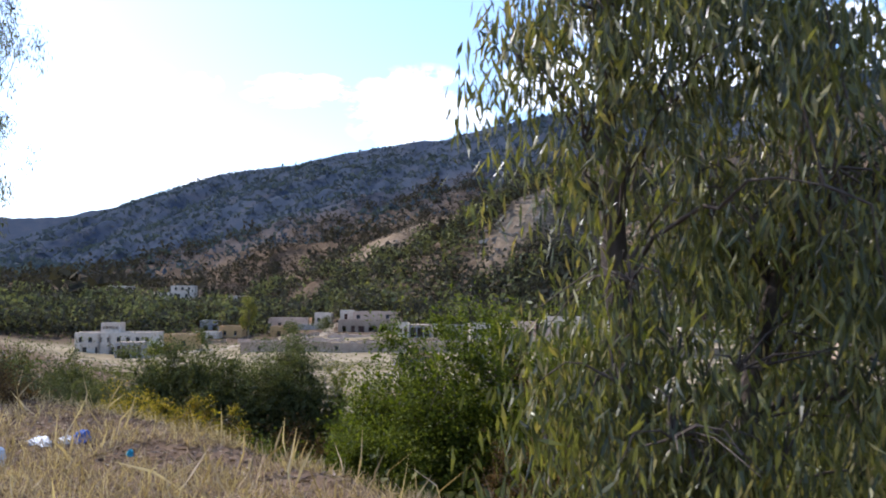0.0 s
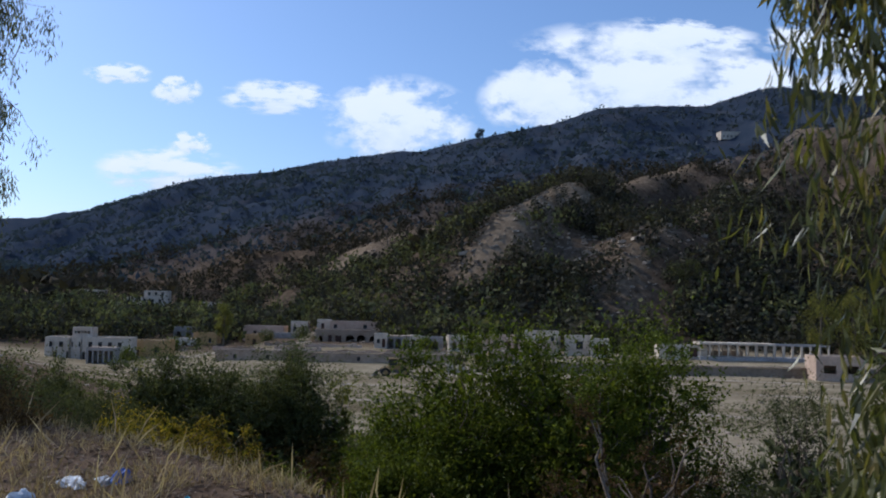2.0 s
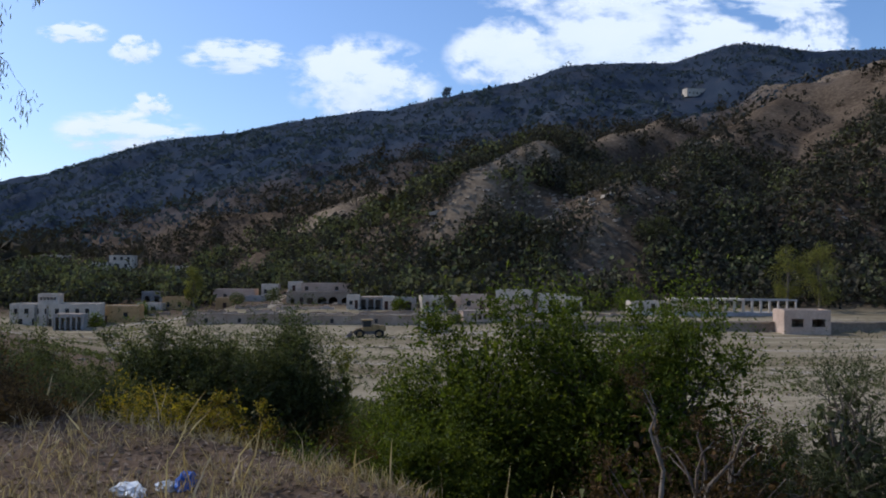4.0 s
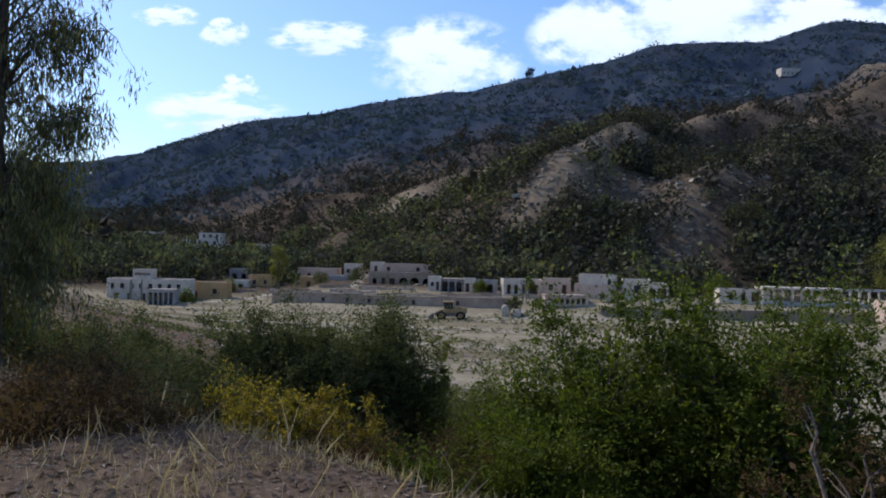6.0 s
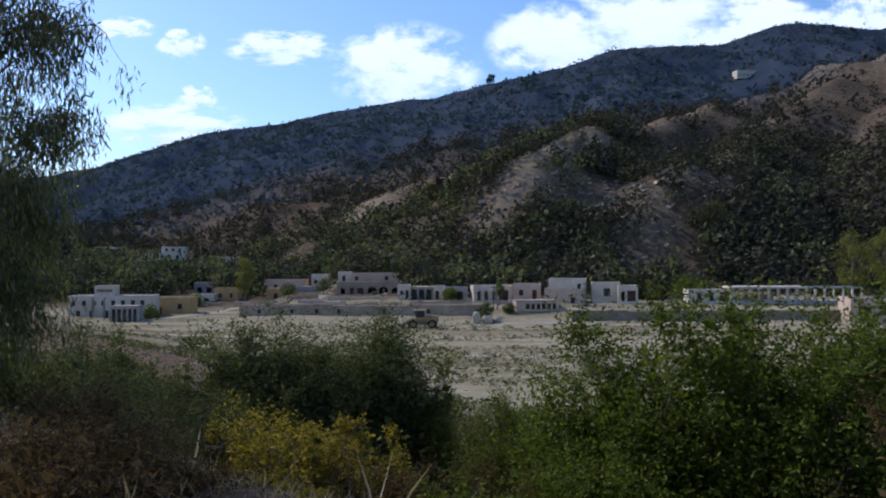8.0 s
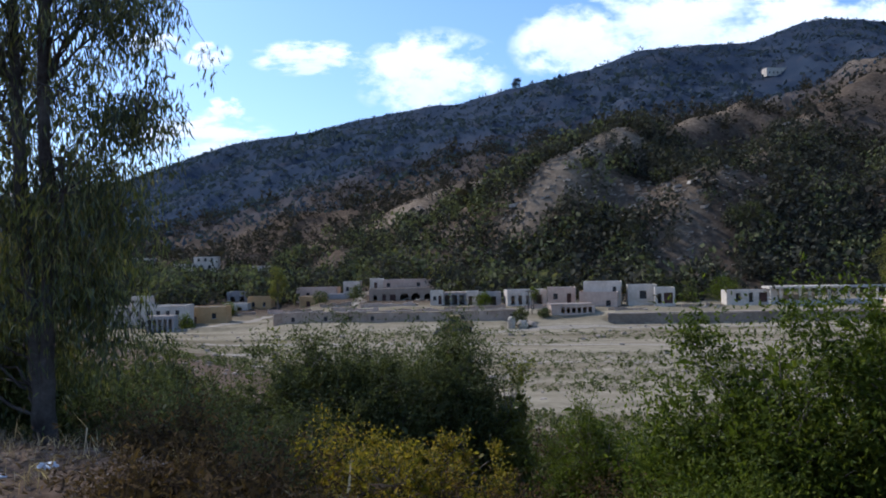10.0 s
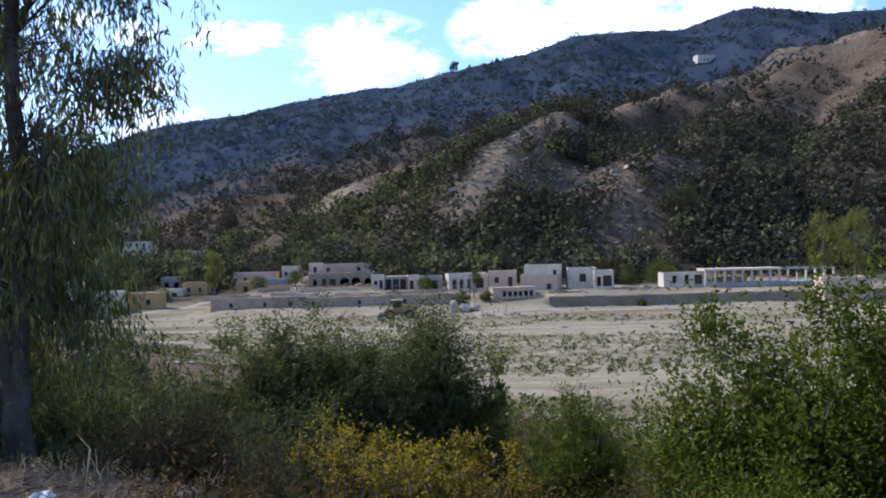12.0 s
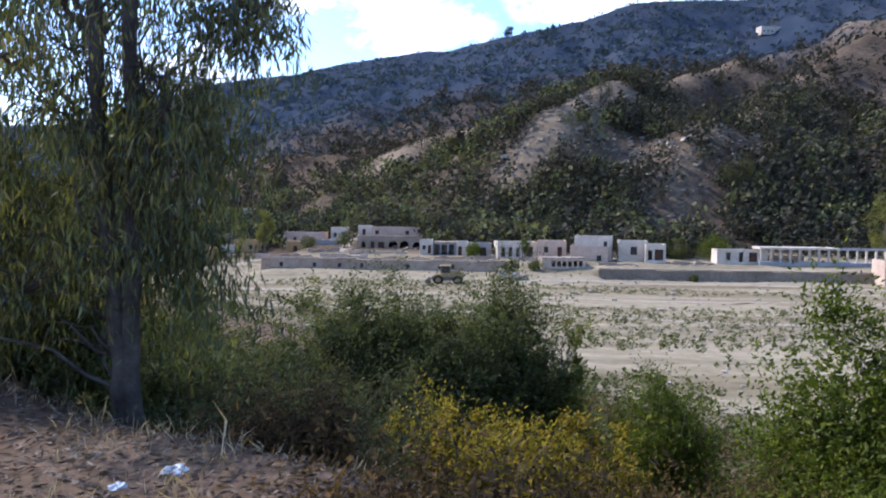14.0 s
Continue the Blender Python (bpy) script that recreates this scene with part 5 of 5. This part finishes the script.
tree(101, -51.8, 223, 13.2, 2.6, LEAF_SAPLING, "slender pale green poplar beside a ramp", 4200, tall=0.48)
tree(102, 2.8, 196, 4.0, 2.2, LEAF_GREEN, "round clipped green tree by the houses", 1600, tall=0.45)
tree(103, 13.2, 184.5, 5.2, 1.2, LEAF_GREEN, "small green tree beside a power pole", 700, tall=0.3)
tree(104, 99.0, 197, 17.5, 5.0, LEAF_SAPLING, "tall yellow-green tree behind a low building", 5200, tall=0.5)
tree(105, 109.0, 200, 18.5, 5.5, LEAF_SAPLING, "broad yellow-green tree at the foot of the hill", 5200, tall=0.5)
tree(106, 58.5, 196, 6.0, 4.2, LEAF_GREEN, "broad dark green tree behind the outbuilding", 2600)
tree(107, 50.0, 200, 4.5, 4.5, LEAF_OLIVE, "low spreading tree behind the sheds", 2600, tall=0.55)
tree(108, 45.5, 202, 4.8, 3.6, LEAF_OLIVE, "low grey-green tree behind the sheds", 2200, tall=0.55)
tree(109, 9.6, 175.2, 3.2, 1.7, LEAF_OLIVE, "dark bush at the end of a wall", 1200, tall=0.6)
tree(110, 15.0, 178.5, 2.4, 1.5, LEAF_OLIVE, "small dark bush by the low building", 900, tall=0.6)
tree(111, 47.5, 174.6, 2.2, 1.1, LEAF_OLIVE, "small bush at the foot of the wall", 700, tall=0.6)
tree(112, -30.6, 222, 5.0, 2.6, LEAF_OLIVE, "dark tree at the corner of a ruin", 1400)
tree(113, -41.0, 226, 3.5, 2.6, LEAF_OLIVE, "low dark tree below a ruin", 1300, tall=0.6)
tree(114, -62.0, 212, 4.2, 2.4, LEAF_GREEN, "green bush beside the white shed", 1400, tall=0.6)
tree(115, -63.0, 183, 3.6, 2.2, LEAF_GREEN, "green bush before the orange house", 1400, tall=0.6)
tree(116, -8.5, 240, 8.0, 4.0, LEAF_SAPLING, "light green tree behind the arcade", 2200)
rng_v = np.random.default_rng(300)
for k in range(52):
    a, b = rng_v.uniform(-115, 100), rng_v.uniform(0, 26)
    yy = 216 + b + (max(0.0, -a - 20) * 0.62 if a < -20 else 0) + (22 if -30 < a < -5 else 0)
    if a < -20:
        yy += 12
    if not clear_of_homes(np.float64(a), np.float64(yy), 3.0):
        continue
    tree(400 + k, a, yy, rng_v.uniform(5, 9.5), rng_v.uniform(2.4, 4.4), (LEAF_WOOD, LEAF_OLIVE, LEAF_WOOD)[k % 3], "dark evergreen tree behind the village", 1900, leaf_size=0.28)
for k, (a, b, h) in enumerate(((-97, 338, 12), (-94, 340, 13.5), (-91.5, 341, 11), (-79, 352, 12), (-76, 350, 10.5), (-72, 356, 11))):
    tree(500 + k, a, b, h, 1.5, LEAF_WOOD, "slim dark cypress on the hillside", 1500, tall=0.5, name="cypress_tree")
# the lone tree that stands up on the skyline
hill_growth()
# wears the same haze-blue leaf colour as the ridge scrub
tree(520, 58, 800, 11.0, 5.0, LEAF_HAZE, "lone tree standing on the ridge", 900, leaf_size=1.2)
for k, (a, b, h, r) in enumerate(((48, 282, 9, 4.6), (40, 268, 5.5, 2.6), (30, 250, 8, 4.0), (-14, 372, 10, 5.0), (12, 246, 7, 4.0), (66, 290, 6, 2.6))):
    tree(540 + k, a, b, h, r, LEAF_WOOD, "dark evergreen oak on the bare slope", 2200, leaf_size=0.3)


# ---- litter on the verge ----
def bag(x, y, size, mat, label, seed, name="plastic_bag"):
    rng = np.random.default_rng(seed)
    size = [0.78 * k for k in size]
    bm = bmesh.new()
    bmesh.ops.create_icosphere(bm, subdivisions=3, radius=1.0)
    off = Vector(rng.uniform(0, 60, 3))
    for w in bm.verts:
        k = 1 + 0.55 * noise.noise(w.co * 1.6 + off) + 0.35 * noise.noise(w.co * 4.0 + off)
        w.co = Vector((w.co.x * size[0] * k, w.co.y * size[1] * k, max(w.co.z, -0.25) * size[2] * k))
    me = bpy.data.meshes.new(name)
    bm.to_mesh(me)
    bm.free()
    me.materials.append(mat)
    ob = new(name, me)
    ob.matrix_world = pose(x, y, float(ground_z(x, y)) + 0.2 * size[2], 0, 0, seed * 50)
    tagged(ob, label, "litter", "litter on the verge")


bag(-2.5, 6.0, (0.14, 0.10, 0.20), PLASTIC_WHITE, "crumpled white plastic bag in dry grass", 1)
bag(-2.35, 5.55, (0.07, 0.05, 0.05), PLASTIC_WHITE, "scrap of white plastic on the earth", 2)
bag(-2.42, 6.75, (0.20, 0.10, 0.07), PLASTIC_WHITE, "flattened white plastic bag in dry grass", 3)
bag(-2.15, 6.8, (0.10, 0.07, 0.07), PLASTIC_WHITE, "small crumpled white plastic bag", 4)
bag(-2.02, 6.85, (0.13, 0.09, 0.11), PLASTIC_BLUE, "crumpled blue plastic bag in dry grass", 5)
bag(-1.27, 6.2, (0.05, 0.04, 0.07), PLASTIC_CYAN, "torn scrap of turquoise plastic", 6)
bag(-3.3, 6.1, (0.10, 0.07, 0.07), PLASTIC_WHITE, "dull white plastic scrap on the earth", 7)
bag(-7.0, 11.3, (0.12, 0.09, 0.05), PLASTIC_WHITE, "pale plastic bag below the eucalyptus", 8)
bag(-7.25, 11.0, (0.08, 0.06, 0.03), PLASTIC_WHITE, "flat white scrap below the eucalyptus", 9)
bag(-8.3, 11.2, (0.08, 0.06, 0.06), PLASTIC_WHITE, "white scrap at the edge of the path", 10)


# ---- clouds, far behind everything ----
def cloud_mat():
    m, n, l, b = material("cloud", 1.0)
    tc = n.new("ShaderNodeTexCoord")
    sep = n.new("ShaderNodeSeparateXYZ")
    l.new(tc.outputs["Object"], sep.inputs[0])
    info = n.new("ShaderNodeObjectInfo")
    mp = n.new("ShaderNodeMapping")
    l.new(tc.outputs["Object"], mp.inputs["Vector"])
    sh = n.new("ShaderNodeCombineXYZ")
    l.new(mathn(n, l, "MULTIPLY", info.outputs["Random"], 90.0), sh.inputs[0])
    l.new(sh.outputs[0], mp.inputs["Location"])
    puff = n.new("ShaderNodeTexNoise")
    puff.inputs["Scale"].default_value, puff.inputs["Detail"].default_value, puff.inputs["Roughness"].default_value = 1.7, 9.0, 0.6
    l.new(mp.outputs[0], puff.inputs["Vector"])
    x2 = mathn(n, l, "MULTIPLY", sep.outputs[0], sep.outputs[0])
    z2 = mathn(n, l, "MULTIPLY", sep.outputs[2], sep.outputs[2])
    fade = mathn(n, l, "SUBTRACT", 1.0, mathn(n, l, "ADD", x2, z2))
    dens = mathn(n, l, "ADD", mathn(n, l, "MULTIPLY", fade, 0.75), mathn(n, l, "MULTIPLY", mathn(n, l, "SUBTRACT", puff.outputs[0], 0.5), 3.4))
    alpha = mathn(n, l, "MULTIPLY", mathn(n, l, "SUBTRACT", dens, 0.08), 2.0, True)
    alpha = mathn(n, l, "MULTIPLY", alpha, mathn(n, l, "MULTIPLY", fade, 2.2, True))
    # paler tops and blue-grey undersides: cloud shading painted into the sheet's own glow
    tone = ramp(n, [(0.0, (0.62, 0.72, 0.84)), (0.45, (0.92, 0.95, 0.98)), (1.0, (1.0, 1.0, 0.99))])
    l.new(mathn(n, l, "ADD", mathn(n, l, "MULTIPLY", sep.outputs[2], 0.35), mathn(n, l, "MULTIPLY", puff.outputs[0], 0.9)), tone.inputs[0])
    em = n.new("ShaderNodeEmission")
    em.inputs["Strength"].default_value = 1.05
    l.new(tone.outputs[0], em.inputs["Color"])
    tr = n.new("ShaderNodeBsdfTransparent")
    ms = n.new("ShaderNodeMixShader")
    l.new(alpha, ms.inputs[0])
    l.new(tr.outputs[0], ms.inputs[1])
    l.new(em.outputs[0], ms.inputs[2])
    l.new(ms.outputs[0], n["Material Output"].inputs["Surface"])
    return m


CLOUD = cloud_mat()
FAR = 4300.0
cloud_sheet = mesh_of("backdrop", [(-1, 0, -1), (1, 0, -1), (1, 0, 1), (-1, 0, 1)], [(0, 1, 2, 3)], CLOUD)
# bearing to the right, height (both as slopes), half width, half height
for cx, cz, hw, hh in ((-0.375, 0.273, 0.045, 0.016), (-0.303, 0.255, 0.033, 0.021), (-0.182, 0.25, 0.075, 0.025), (-0.03, 0.225, 0.105, 0.062), (-0.283, 0.189, 0.028, 0.017), (-0.31, 0.155, 0.095, 0.032),
                       (0.225, 0.28, 0.16, 0.085), (0.15, 0.255, 0.09, 0.055), (0.38, 0.275, 0.14, 0.06), (0.53, 0.285, 0.08, 0.055), (0.32, 0.335, 0.12, 0.04), (0.5, 0.34, 0.1, 0.03)):
    ob = new("backdrop", cloud_sheet)
    depth = FAR + 40 * cx * 10 + 300 * cz
    ob.matrix_world = Matrix.Translation((cx * depth, depth, cz * depth)) @ Matrix.Diagonal((hw * FAR, 1, hh * FAR, 1))
    tagged(ob, "bright cumulus cloud in a hazy blue sky", "cloud", kind="structure")
